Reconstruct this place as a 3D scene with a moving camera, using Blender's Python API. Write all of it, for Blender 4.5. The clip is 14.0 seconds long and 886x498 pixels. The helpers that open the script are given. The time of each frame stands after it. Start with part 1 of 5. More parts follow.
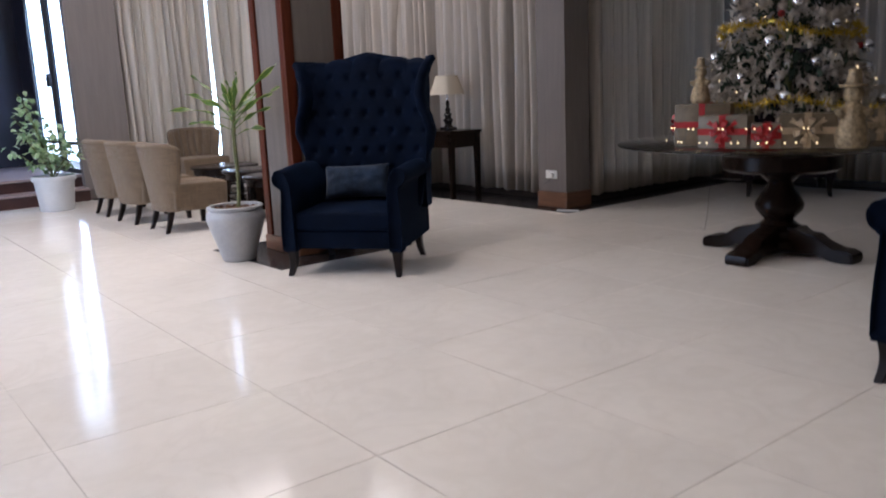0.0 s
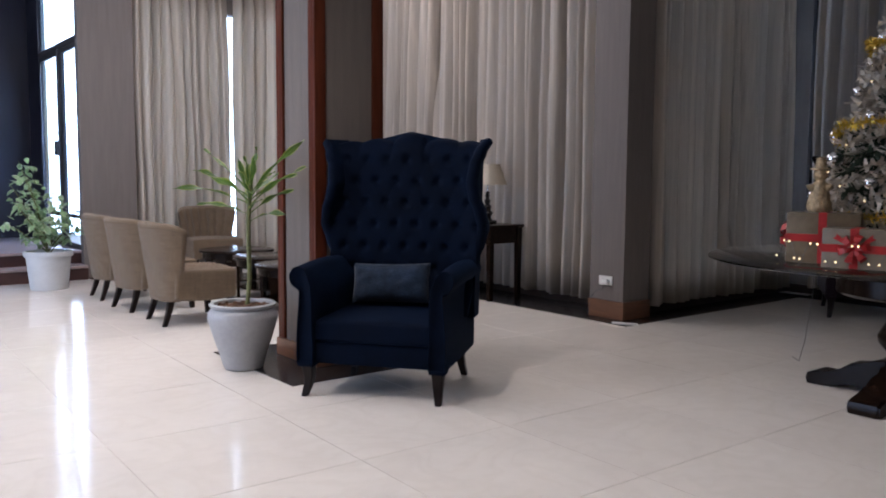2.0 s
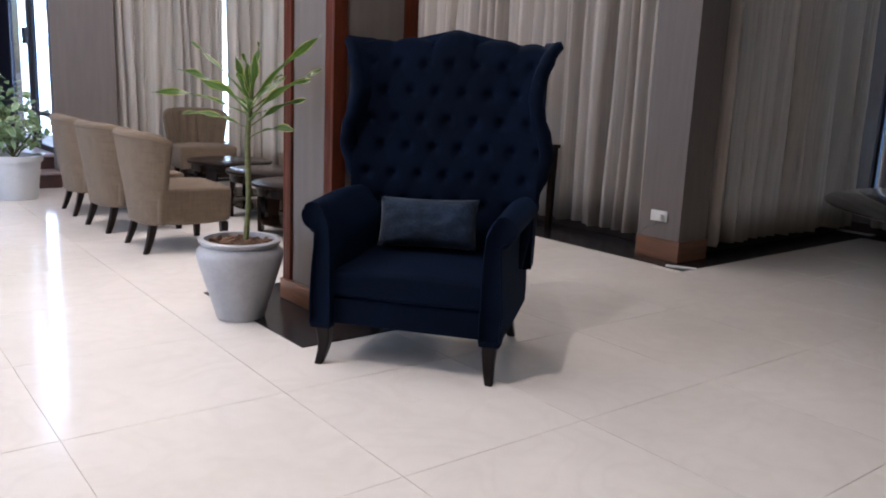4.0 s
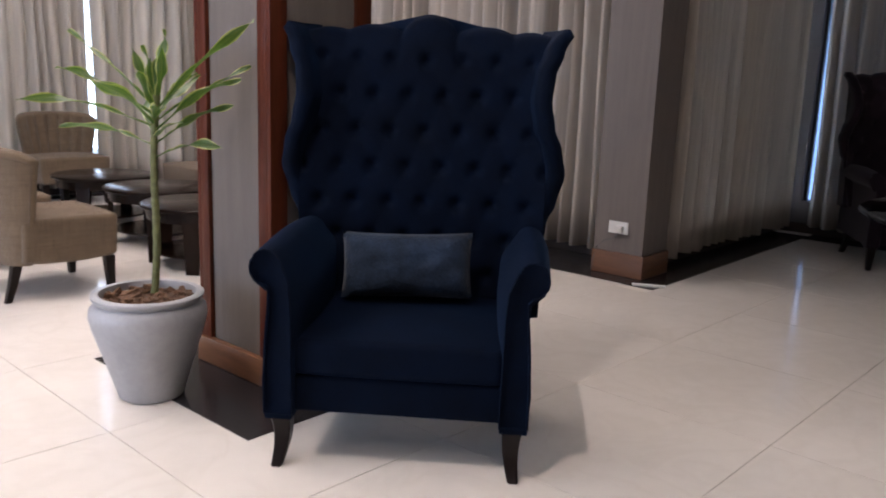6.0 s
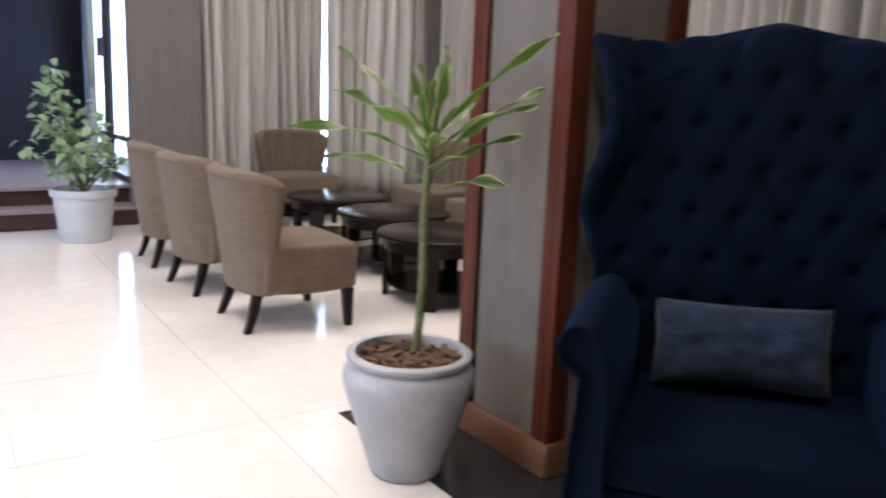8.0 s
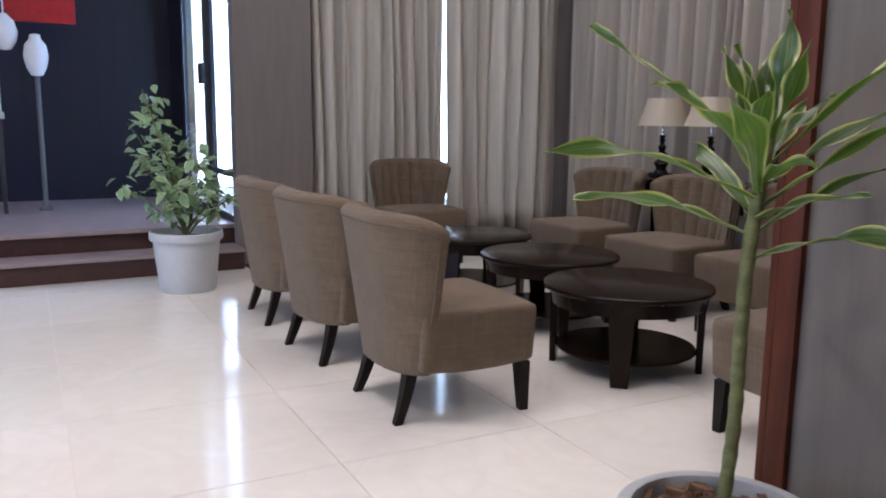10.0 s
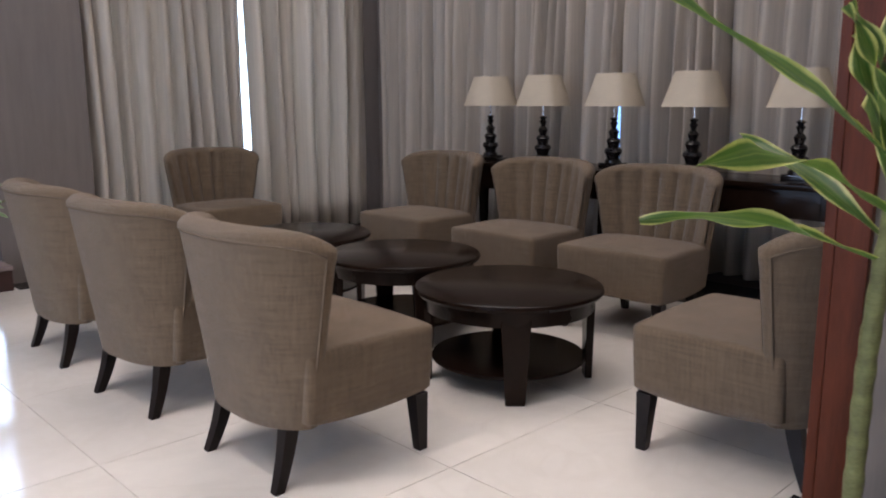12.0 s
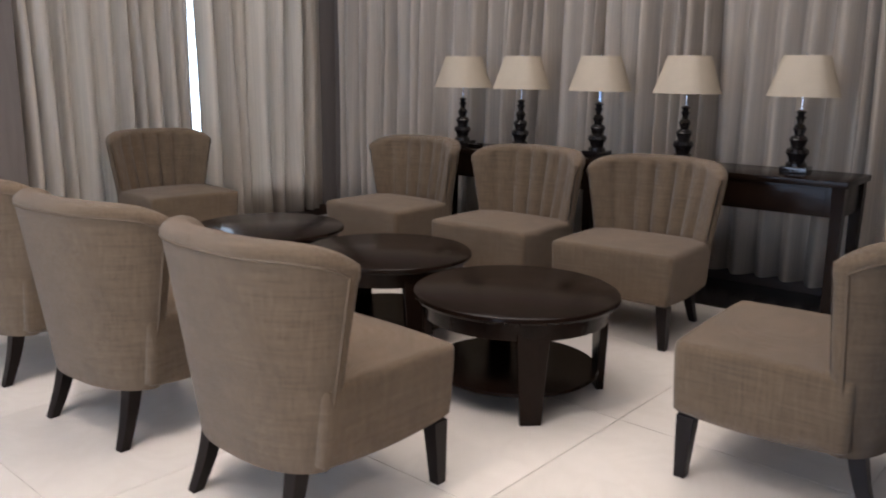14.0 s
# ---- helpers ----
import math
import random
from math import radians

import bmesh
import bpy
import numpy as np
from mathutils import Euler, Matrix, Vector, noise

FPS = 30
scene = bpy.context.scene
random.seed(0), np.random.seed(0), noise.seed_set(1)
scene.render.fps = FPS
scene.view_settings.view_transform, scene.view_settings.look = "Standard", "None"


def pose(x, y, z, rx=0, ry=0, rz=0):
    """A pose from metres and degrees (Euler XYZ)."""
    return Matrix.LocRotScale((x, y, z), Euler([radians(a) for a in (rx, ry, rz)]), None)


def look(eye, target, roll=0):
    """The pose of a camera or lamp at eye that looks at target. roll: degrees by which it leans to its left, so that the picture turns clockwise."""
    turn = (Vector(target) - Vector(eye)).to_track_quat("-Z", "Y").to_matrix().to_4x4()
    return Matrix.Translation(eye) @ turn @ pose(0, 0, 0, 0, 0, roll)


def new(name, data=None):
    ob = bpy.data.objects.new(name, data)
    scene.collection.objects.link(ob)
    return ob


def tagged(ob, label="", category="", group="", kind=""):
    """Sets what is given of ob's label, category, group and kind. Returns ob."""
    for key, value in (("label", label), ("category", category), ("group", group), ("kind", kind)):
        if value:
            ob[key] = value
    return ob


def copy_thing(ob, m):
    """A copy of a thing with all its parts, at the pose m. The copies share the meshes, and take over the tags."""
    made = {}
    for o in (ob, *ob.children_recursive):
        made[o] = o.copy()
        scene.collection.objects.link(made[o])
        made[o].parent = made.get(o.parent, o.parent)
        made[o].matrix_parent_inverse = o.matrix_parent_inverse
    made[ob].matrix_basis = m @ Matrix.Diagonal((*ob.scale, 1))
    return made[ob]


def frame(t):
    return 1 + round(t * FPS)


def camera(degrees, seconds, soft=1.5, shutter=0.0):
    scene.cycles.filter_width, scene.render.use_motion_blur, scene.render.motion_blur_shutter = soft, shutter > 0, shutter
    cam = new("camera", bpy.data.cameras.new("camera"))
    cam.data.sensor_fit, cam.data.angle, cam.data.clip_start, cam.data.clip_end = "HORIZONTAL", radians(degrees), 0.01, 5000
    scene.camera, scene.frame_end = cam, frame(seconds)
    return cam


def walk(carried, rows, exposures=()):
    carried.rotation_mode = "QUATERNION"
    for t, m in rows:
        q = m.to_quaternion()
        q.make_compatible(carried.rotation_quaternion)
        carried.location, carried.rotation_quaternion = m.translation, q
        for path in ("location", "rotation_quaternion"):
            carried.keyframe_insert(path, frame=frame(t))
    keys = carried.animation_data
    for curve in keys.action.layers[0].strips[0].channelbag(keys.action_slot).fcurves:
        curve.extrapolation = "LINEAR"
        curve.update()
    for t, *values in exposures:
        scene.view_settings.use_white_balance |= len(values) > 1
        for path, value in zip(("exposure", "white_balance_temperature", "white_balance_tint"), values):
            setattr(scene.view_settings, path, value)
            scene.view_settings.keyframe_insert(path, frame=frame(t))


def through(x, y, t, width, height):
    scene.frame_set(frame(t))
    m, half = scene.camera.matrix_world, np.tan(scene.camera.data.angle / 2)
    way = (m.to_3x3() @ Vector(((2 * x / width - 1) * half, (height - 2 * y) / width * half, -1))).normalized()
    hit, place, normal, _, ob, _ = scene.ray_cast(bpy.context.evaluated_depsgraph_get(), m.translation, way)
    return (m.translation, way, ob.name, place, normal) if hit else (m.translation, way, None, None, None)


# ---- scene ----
cam = camera(57.6, 14.0, 1.9, 0.4)
PATH = [
    (0, (0.546, 0.373, 1.233), (0.383, 2.329, 0.846), -2.5),
    (0.5, (0.535, 0.603, 1.246), (0.399, 2.574, 0.937), 1.3),
    (1, (0.419, 0.835, 1.235), (0.306, 2.812, 0.954), 3.0),
    (1.5, (0.267, 1.057, 1.246), (0.095, 3.032, 0.983), 1.6),
    (2, (0.226, 1.376, 1.239), (0.037, 3.36, 1.065), 0.4),
    (2.5, (0.175, 1.596, 1.236), (0.038, 3.575, 0.978), 3.8),
    (3, (0.054, 1.832, 1.264), (-0.097, 3.817, 1.071), 4.3),
    (3.2, (0.022, 1.924, 1.26), (-0.186, 3.897, 1.011), 4.0),
    (5.3, (-0.489, 3.006, 1.29), (-0.528, 4.955, 0.843), 0.6),
    (5.5, (-0.521, 3.069, 1.286), (-0.525, 5.021, 0.847), 2.1),
    (6, (-0.654, 3.256, 1.271), (-0.495, 5.209, 0.87), 2.1),
    (6.5, (-0.772, 3.364, 1.283), (-0.545, 5.307, 0.864), 1.9),
    (7, (-0.818, 3.519, 1.267), (-0.695, 5.476, 0.876), 0.9),
    (7.5, (-0.849, 3.707, 1.267), (-0.94, 5.67, 0.895), 2.5),
    (8, (-1.051, 3.857, 1.282), (-1.36, 5.796, 0.904), 2.4),
    (8.5, (-1.226, 4.063, 1.284), (-1.763, 5.947, 0.881), 0.9),
    (8.7, (-1.306, 4.153, 1.276), (-1.884, 6.03, 0.9), -0.3),
    (10.8, (-1.886, 5.065, 1.214), (-2.241, 7.007, 0.894), 1.7),
    (11, (-1.923, 5.112, 1.221), (-2.199, 7.062, 0.872), 1.7),
    (11.5, (-2.017, 5.193, 1.235), (-2.115, 7.155, 0.863), 3.4),
    (12, (-2.208, 5.323, 1.239), (-2.167, 7.288, 0.87), -0.2),
    (12.5, (-2.288, 5.423, 1.24), (-2.128, 7.37, 0.811), 1.3),
    (13, (-2.341, 5.584, 1.257), (-2.115, 7.526, 0.832), 0.5),
    (13.5, (-2.376, 5.664, 1.26), (-2.132, 7.599, 0.817), 1.1),
    (14, (-2.491, 5.698, 1.275), (-2.274, 7.64, 0.849), 0.8),
]
EXPOSURES = [(0.0, -0.24, 5740, 17.0), (1.0, -0.38, 5680, 17.0), (3.0, -0.20, 5680, 17.0), (5.5, -0.24, 5950, 19.0), (6.5, -0.02, 6120, 20.0), (7.5, 0.14, 6080, 19.0), (8.5, -0.34, 5780, 17.0), (11.0, -0.60, 5720, 17.0), (12.0, -0.56, 5920, 17.0), (14.0, -0.36, 6080, 16.0)]
walk(cam, [(t, look(eye, target, roll)) for t, eye, target, roll in PATH], EXPOSURES)


# ---------------------------------------------------------------- light
world = bpy.data.worlds.new("sky")
scene.world = world
world.use_nodes = True
wn = world.node_tree.nodes
sky = wn.new("ShaderNodeTexSky")
sky.sky_type, sky.sun_disc = "NISHITA", False
sky.sun_elevation, sky.sun_rotation = radians(48), radians(200)
wn["Background"].inputs[1].default_value = 0.12
world.node_tree.links.new(sky.outputs[0], wn["Background"].inputs[0])


def lamp(name, kind, m, power, colour, size=0.1, size_y=None):
    d = bpy.data.lights.new(name, kind)
    d.energy, d.color = power, colour
    if kind == "AREA":
        d.shape = "RECTANGLE" if size_y else "DISK"
        d.size = size
        if size_y:
            d.size_y = size_y
    ob = new(name, d)
    ob.matrix_world = m
    return ob


ROOM = 44.0          # the room's walls stand at this angle to the walk


def W(u, v, z=0.0, turn=0.0):
    """A pose in the room's own axes: u along the curtained wall, v towards it."""
    return pose(0, 0, 0, 0, 0, ROOM) @ pose(u, v, z, 0, 0, turn)


CEIL = 4.2
lamp("sun", "SUN", look((0, 0, 20), (-6, 9, 0)), 2.5, (1, 0.95, 0.87)).data.angle = radians(0.5)
# daylight of the glazed entrance
lamp("entrance_daylight", "AREA", W(-1.9, 7.6, 1.45) @ pose(0, 0, 0, 0, -90, 0), 205, (0.72, 0.85, 1.0), 2.5, 5.4)
WARM = (1.0, 0.88, 0.76)
# sky light of the glass door
lamp("door_daylight", "AREA", W(4.02, 12.22, 1.6) @ pose(0, 0, 0, 0, 90, 0), 80, (0.42, 0.62, 1.0), 2.3, 1.6)
# soft fill lights added under the unseen ceiling over the hall and the lounge
FILL_PANELS = ((1.0, 1.4, 1.8, 3.0, 24), (0.6, 6.8, 1.6, 3.4, 72), (4.9, 8.3, 3.2, 3.0, 112))
for du, dv, a, b, p in FILL_PANELS:
    lamp("fill_panel_lamp", "AREA", W(du, dv, CEIL - 0.05), p, WARM, a, b)
LAMPS = ((5.8, 6.3, 26), (7.6, 1.4, 12), (2.1, 0.55, 60), (2.1, 4.05, 270), (2.1, 7.6, 290))
for du, dv, p in LAMPS:
    spot = lamp("downlight_lamp", "SPOT", W(du, dv, CEIL - 0.035), p, WARM).data
    spot.spot_size, spot.spot_blend, spot.shadow_soft_size = radians(116), 0.75, 0.035


# ---------------------------------------------------------------- materials
def mat(name, colour, rough=0.5, metal=0.0, vary=0.12, scale=6.0, bump=0.0, bscale=60.0, stretch=(1, 1, 1), spread=0.0, coat=0.0, sheen=0.0, coords="Object", spec=0.5):
    """A plain surface with variation at two scales, fine relief and, by spread, a shade of its own for each object."""
    m = bpy.data.materials.new(name)
    m.use_nodes = True
    nt = m.node_tree
    b = nt.nodes["Principled BSDF"]
    b.inputs["Roughness"].default_value, b.inputs["Metallic"].default_value = rough, metal
    b.inputs["Coat Weight"].default_value, b.inputs["Sheen Weight"].default_value = coat, sheen
    b.inputs["Specular IOR Level"].default_value = spec
    tc, mp = nt.nodes.new("ShaderNodeTexCoord"), nt.nodes.new("ShaderNodeMapping")
    mp.inputs["Scale"].default_value = stretch
    nt.links.new(tc.outputs[coords], mp.inputs[0])
    n1, n2 = nt.nodes.new("ShaderNodeTexNoise"), nt.nodes.new("ShaderNodeTexNoise")
    n1.inputs["Scale"].default_value, n2.inputs["Scale"].default_value = scale, scale * 9
    n1.inputs["Detail"].default_value, n2.inputs["Detail"].default_value = 4, 3
    mix = nt.nodes.new("ShaderNodeMath")
    mix.operation = "MULTIPLY_ADD"
    mix.inputs[1].default_value = 0.45
    nt.links.new(n2.outputs[0], mix.inputs[0]), nt.links.new(n1.outputs[0], mix.inputs[2])
    ramp = nt.nodes.new("ShaderNodeMapRange")
    ramp.inputs["From Min"].default_value, ramp.inputs["From Max"].default_value = 0.45, 1.0
    ramp.inputs["To Min"].default_value, ramp.inputs["To Max"].default_value = 1 - vary, 1 + vary
    nt.links.new(mix.outputs[0], ramp.inputs[0])
    hsv = nt.nodes.new("ShaderNodeHueSaturation")
    hsv.inputs["Color"].default_value = (*colour, 1)
    last = ramp.outputs[0]
    if spread:
        oi, r2, mul = nt.nodes.new("ShaderNodeObjectInfo"), nt.nodes.new("ShaderNodeMapRange"), nt.nodes.new("ShaderNodeMath")
        r2.inputs["To Min"].default_value, r2.inputs["To Max"].default_value = 1 - spread, 1 + spread
        mul.operation = "MULTIPLY"
        nt.links.new(oi.outputs["Random"], r2.inputs[0]), nt.links.new(r2.outputs[0], mul.inputs[0]), nt.links.new(last, mul.inputs[1])
        last = mul.outputs[0]
    nt.links.new(last, hsv.inputs["Value"])
    nt.links.new(hsv.outputs[0], b.inputs["Base Color"])
    if bump:
        n3, bp = nt.nodes.new("ShaderNodeTexNoise"), nt.nodes.new("ShaderNodeBump")
        n3.inputs["Scale"].default_value, n3.inputs["Detail"].default_value = bscale, 3
        bp.inputs["Strength"].default_value, bp.inputs["Distance"].default_value = bump, 0.01
        nt.links.new(mp.outputs[0], n3.inputs[0]), nt.links.new(n3.outputs[0], bp.inputs["Height"]), nt.links.new(bp.outputs[0], b.inputs["Normal"])
    nt.links.new(mp.outputs[0], n1.inputs[0]), nt.links.new(mp.outputs[0], n2.inputs[0])
    return m


def bsdf(m):
    return m.node_tree.nodes["Principled BSDF"]


def weave(m, scale, strength):
    """Adds a woven relief to a fabric."""
    nt = m.node_tree
    tc, bp = nt.nodes.new("ShaderNodeTexCoord"), nt.nodes.new("ShaderNodeBump")
    heights = []
    for axis in "XZ":
        w = nt.nodes.new("ShaderNodeTexWave")
        w.bands_direction = axis
        w.inputs["Scale"].default_value, w.inputs["Distortion"].default_value = scale, 2.5
        w.inputs["Detail"].default_value, w.inputs["Detail Scale"].default_value = 2, 3
        nt.links.new(tc.outputs["Object"], w.inputs[0])
        heights.append(w.outputs[1])
    add = nt.nodes.new("ShaderNodeMath")
    nt.links.new(heights[0], add.inputs[0]), nt.links.new(heights[1], add.inputs[1])
    bp.inputs["Strength"].default_value, bp.inputs["Distance"].default_value = strength, 0.004
    nt.links.new(add.outputs[0], bp.inputs["Height"]), nt.links.new(bp.outputs[0], bsdf(m).inputs["Normal"])
    return m


def slubs(m, depth):
    """Adds the uneven threads of a coarse cross weave to a fabric's colour."""
    nt = m.node_tree
    tc = nt.nodes.new("ShaderNodeTexCoord")
    add = nt.nodes.new("ShaderNodeMath")
    for k, stretch in enumerate(((6, 6, 110), (110, 110, 6))):
        mp, n = nt.nodes.new("ShaderNodeMapping"), nt.nodes.new("ShaderNodeTexNoise")
        mp.inputs["Scale"].default_value = stretch
        n.inputs["Scale"].default_value, n.inputs["Detail"].default_value = 1.0, 2
        nt.links.new(tc.outputs["Object"], mp.inputs[0]), nt.links.new(mp.outputs[0], n.inputs[0]), nt.links.new(n.outputs[0], add.inputs[k])
    r, mul = nt.nodes.new("ShaderNodeMapRange"), nt.nodes.new("ShaderNodeMath")
    r.inputs["From Min"].default_value, r.inputs["From Max"].default_value = 0.65, 1.35
    r.inputs["To Min"].default_value, r.inputs["To Max"].default_value = 1 - depth, 1 + depth
    mul.operation = "MULTIPLY"
    value = next(n for n in nt.nodes if n.bl_idname == "ShaderNodeHueSaturation").inputs["Value"]
    nt.links.new(add.outputs[0], r.inputs[0]), nt.links.new(r.outputs[0], mul.inputs[0]), nt.links.new(value.links[0].from_socket, mul.inputs[1])
    nt.links.new(mul.outputs[0], value)
    return m


def cloth_light(m, amount, colour):
    """Lets some light through a thin fabric or leaf."""
    nt = m.node_tree
    out, t, mx = nt.nodes["Material Output"], nt.nodes.new("ShaderNodeBsdfTranslucent"), nt.nodes.new("ShaderNodeMixShader")
    t.inputs[0].default_value = (*colour, 1)
    mx.inputs[0].default_value = amount
    nt.links.new(bsdf(m).outputs[0], mx.inputs[1]), nt.links.new(t.outputs[0], mx.inputs[2]), nt.links.new(mx.outputs[0], out.inputs[0])
    return m


def marble(name, colour, vein, rough):
    m = mat(name, colour, rough, vary=0.05, scale=1.6, spread=0.025)
    nt = m.node_tree
    tc, w, r, mx = nt.nodes.new("ShaderNodeTexCoord"), nt.nodes.new("ShaderNodeTexNoise"), nt.nodes.new("ShaderNodeValToRGB"), nt.nodes.new("ShaderNodeMix")
    oi, add = nt.nodes.new("ShaderNodeObjectInfo"), nt.nodes.new("ShaderNodeVectorMath")
    add.operation = "MULTIPLY_ADD"
    add.inputs[1].default_value = (37, 53, 11)
    cmb = nt.nodes.new("ShaderNodeCombineXYZ")
    for k in range(3):
        nt.links.new(oi.outputs["Random"], cmb.inputs[k])
    nt.links.new(cmb.outputs[0], add.inputs[0]), nt.links.new(tc.outputs["Object"], add.inputs[2])
    w.inputs["Scale"].default_value, w.inputs["Detail"].default_value, w.inputs["Distortion"].default_value = 2.2, 6, 1.8
    nt.links.new(add.outputs[0], w.inputs[0])
    e = r.color_ramp.elements
    e[0].position, e[0].color, e[1].position, e[1].color = 0.42, (0, 0, 0, 1), 0.5, (1, 1, 1, 1)
    r.color_ramp.elements.new(0.58).color = (0, 0, 0, 1)
    mul = nt.nodes.new("ShaderNodeMath")
    mul.operation, mul.inputs[1].default_value = "MULTIPLY", 0.17
    nt.links.new(w.outputs[0], r.inputs[0]), nt.links.new(r.outputs[0], mul.inputs[0]), nt.links.new(mul.outputs[0], mx.inputs[0])
    mx.data_type = "RGBA"
    src = bsdf(m).inputs["Base Color"].links[0].from_socket
    nt.links.new(src, mx.inputs[6])
    mx.inputs[7].default_value = (*vein, 1)
    nt.links.new(mx.outputs[2], bsdf(m).inputs["Base Color"])
    return m


def glow(name, colour, strength):
    m = bpy.data.materials.new(name)
    m.use_nodes = True
    b = bsdf(m)
    b.inputs["Emission Color"].default_value, b.inputs["Emission Strength"].default_value = (*colour, 1), strength
    b.inputs["Base Color"].default_value = (*colour, 1)
    return m


def glass(name, tint=(1, 1, 1), rough=0.0):
    m = bpy.data.materials.new(name)
    m.use_nodes = True
    b = bsdf(m)
    b.inputs["Base Color"].default_value, b.inputs["Transmission Weight"].default_value = (*tint, 1), 1
    b.inputs["Roughness"].default_value, b.inputs["IOR"].default_value = rough, 1.45
    return m


TILE = marble("cream_marble", (0.78, 0.725, 0.65), (0.64, 0.575, 0.49), 0.11)
GROUT = mat("grout", (0.62, 0.57, 0.50), 0.7, bump=0.2)
GRANITE = mat("black_granite", (0.022, 0.020, 0.021), 0.22, vary=0.5, scale=40)
WALLP = mat("grey_wall_covering", (0.175, 0.150, 0.135), 0.75, vary=0.10, scale=3.0, bump=0.25, bscale=160, stretch=(9, 9, 0.7))
PANEL = mat("pillar_wall_covering", (0.140, 0.118, 0.102), 0.85, vary=0.12, scale=2.4, bump=0.25, bscale=120, stretch=(9, 9, 0.6))
PLASTER = mat("white_ceiling_paint", (0.78, 0.77, 0.74), 0.85, vary=0.03, bump=0.1)
MAHOG = mat("polished_mahogany", (0.080, 0.020, 0.009), 0.42, vary=0.35, scale=5, bump=0.08, bscale=60, stretch=(6, 6, 0.5), spec=0.14)
SKIRT = mat("brown_wood_skirting", (0.16, 0.070, 0.033), 0.32, vary=0.3, scale=5, stretch=(1, 1, 7), coat=0.2)
DARKBASE = mat("dark_wood_skirting", (0.035, 0.020, 0.014), 0.45, vary=0.3, scale=5)
ESPRESSO = mat("espresso_wood", (0.011, 0.006, 0.004), 0.20, vary=0.35, scale=4, stretch=(1, 7, 1), bump=0.03, bscale=40, spec=0.13)
LEGWOOD = mat("dark_leg_wood", (0.010, 0.006, 0.005), 0.38, vary=0.3, scale=7, stretch=(5, 5, 1), spec=0.2)
LINEN = slubs(weave(mat("taupe_linen_weave", (0.158, 0.112, 0.070), 0.9, vary=0.10, scale=7, sheen=0.18, spec=0.2), 120, 0.5), 0.20)
PIPING = mat("taupe_piping", (0.135, 0.097, 0.063), 0.9, vary=0.1, scale=30)
NAVY = mat("navy_velvet", (0.0008, 0.0030, 0.0100), 0.85, vary=0.40, scale=7, bump=0.15, bscale=240, sheen=0.065, spec=0.08)
bsdf(NAVY).inputs["Sheen Tint"].default_value = (0.10, 0.25, 0.60, 1)
NAVYCUSH = mat("slate_velvet", (0.012, 0.022, 0.042), 0.8, vary=0.6, scale=12, bump=0.5, bscale=60, sheen=0.12, spec=0.15)
PLUM = mat("dark_plum_velvet", (0.012, 0.006, 0.010), 0.85, vary=0.3, scale=7, sheen=0.1, spec=0.15)
CURTAIN = cloth_light(mat("beige_grey_drape", (0.48, 0.42, 0.352), 0.9, vary=0.34, scale=1.5, bump=0.12, bscale=40, stretch=(16, 3, 0.10), sheen=0.05), 0.30, (0.76, 0.70, 0.62))
POTGREY = mat("grey_glazed_pot", (0.34, 0.34, 0.345), 0.45, vary=0.14, scale=5, bump=0.12, bscale=30)
POTPALE = mat("pale_grey_pot", (0.50, 0.51, 0.52), 0.55, vary=0.08, scale=6)
SOIL = mat("bark_chips", (0.115, 0.060, 0.032), 0.95, vary=0.6, scale=35, bump=0.9, bscale=55)
STEM = mat("plant_stem", (0.120, 0.125, 0.042), 0.7, vary=0.4, scale=14, bump=0.4, bscale=50, stretch=(1, 1, 3))
SHADE = cloth_light(mat("cream_lamp_shade", (0.62, 0.54, 0.42), 0.85, vary=0.06, scale=12, bump=0.1, bscale=200), 0.3, (0.75, 0.68, 0.56))
BLACKGLOSS = mat("black_lacquer", (0.010, 0.008, 0.008), 0.18, vary=0.3, scale=20, coat=0.4)
WHITEP = mat("white_plastic", (0.75, 0.74, 0.71), 0.4, vary=0.05)
CABLE = mat("grey_cable", (0.12, 0.12, 0.12), 0.6)
FRAME = mat("dark_door_frame", (0.030, 0.028, 0.030), 0.45, vary=0.2)
# dark panelling; the blue glare over it is mixed into the colour
DARKWALL = mat("dark_panelling_blue_haze", (0.006, 0.006, 0.017), 0.42, vary=0.4, scale=2, stretch=(6, 6, 0.6))
STEPTOP = mat("step_stone", (0.30, 0.23, 0.22), 0.28, vary=0.15, scale=5)
STEPRISER = mat("step_riser_wood", (0.055, 0.022, 0.018), 0.4, vary=0.3, scale=5)
CLEAR = glass("clear_glass", (0.97, 0.99, 0.98))
PAVE = mat("pale_paving", (0.55, 0.54, 0.52), 0.9, vary=0.1, scale=1)
GOLDPAPER = mat("gold_wrapping_paper", (0.15, 0.11, 0.065), 0.36, metal=0.25, vary=0.25, scale=18)
CREAMPAPER = mat("cream_wrapping_paper", (0.20, 0.165, 0.12), 0.38, metal=0.15, vary=0.2, scale=22)
RED = mat("red_satin_ribbon", (0.34, 0.010, 0.010), 0.4, vary=0.25, scale=15)
GOLDRIB = mat("gold_satin_ribbon", (0.45, 0.33, 0.20), 0.35, metal=0.3, vary=0.2)
TINSEL = mat("gold_tinsel", (0.62, 0.43, 0.06), 0.28, metal=0.85, vary=0.3, scale=30)
SILVER = mat("silver_bauble", (0.72, 0.72, 0.74), 0.12, metal=1.0, vary=0.05)
FLOCK = mat("flocked_needles", (0.60, 0.53, 0.44), 0.95, vary=0.35, scale=14)
NEEDLE = mat("green_needles", (0.045, 0.065, 0.040), 0.8, vary=0.4, scale=12)
GLITTER = mat("glittered_wire", (0.34, 0.25, 0.14), 0.40, metal=0.35, vary=0.6, scale=40, bump=0.8, bscale=90)
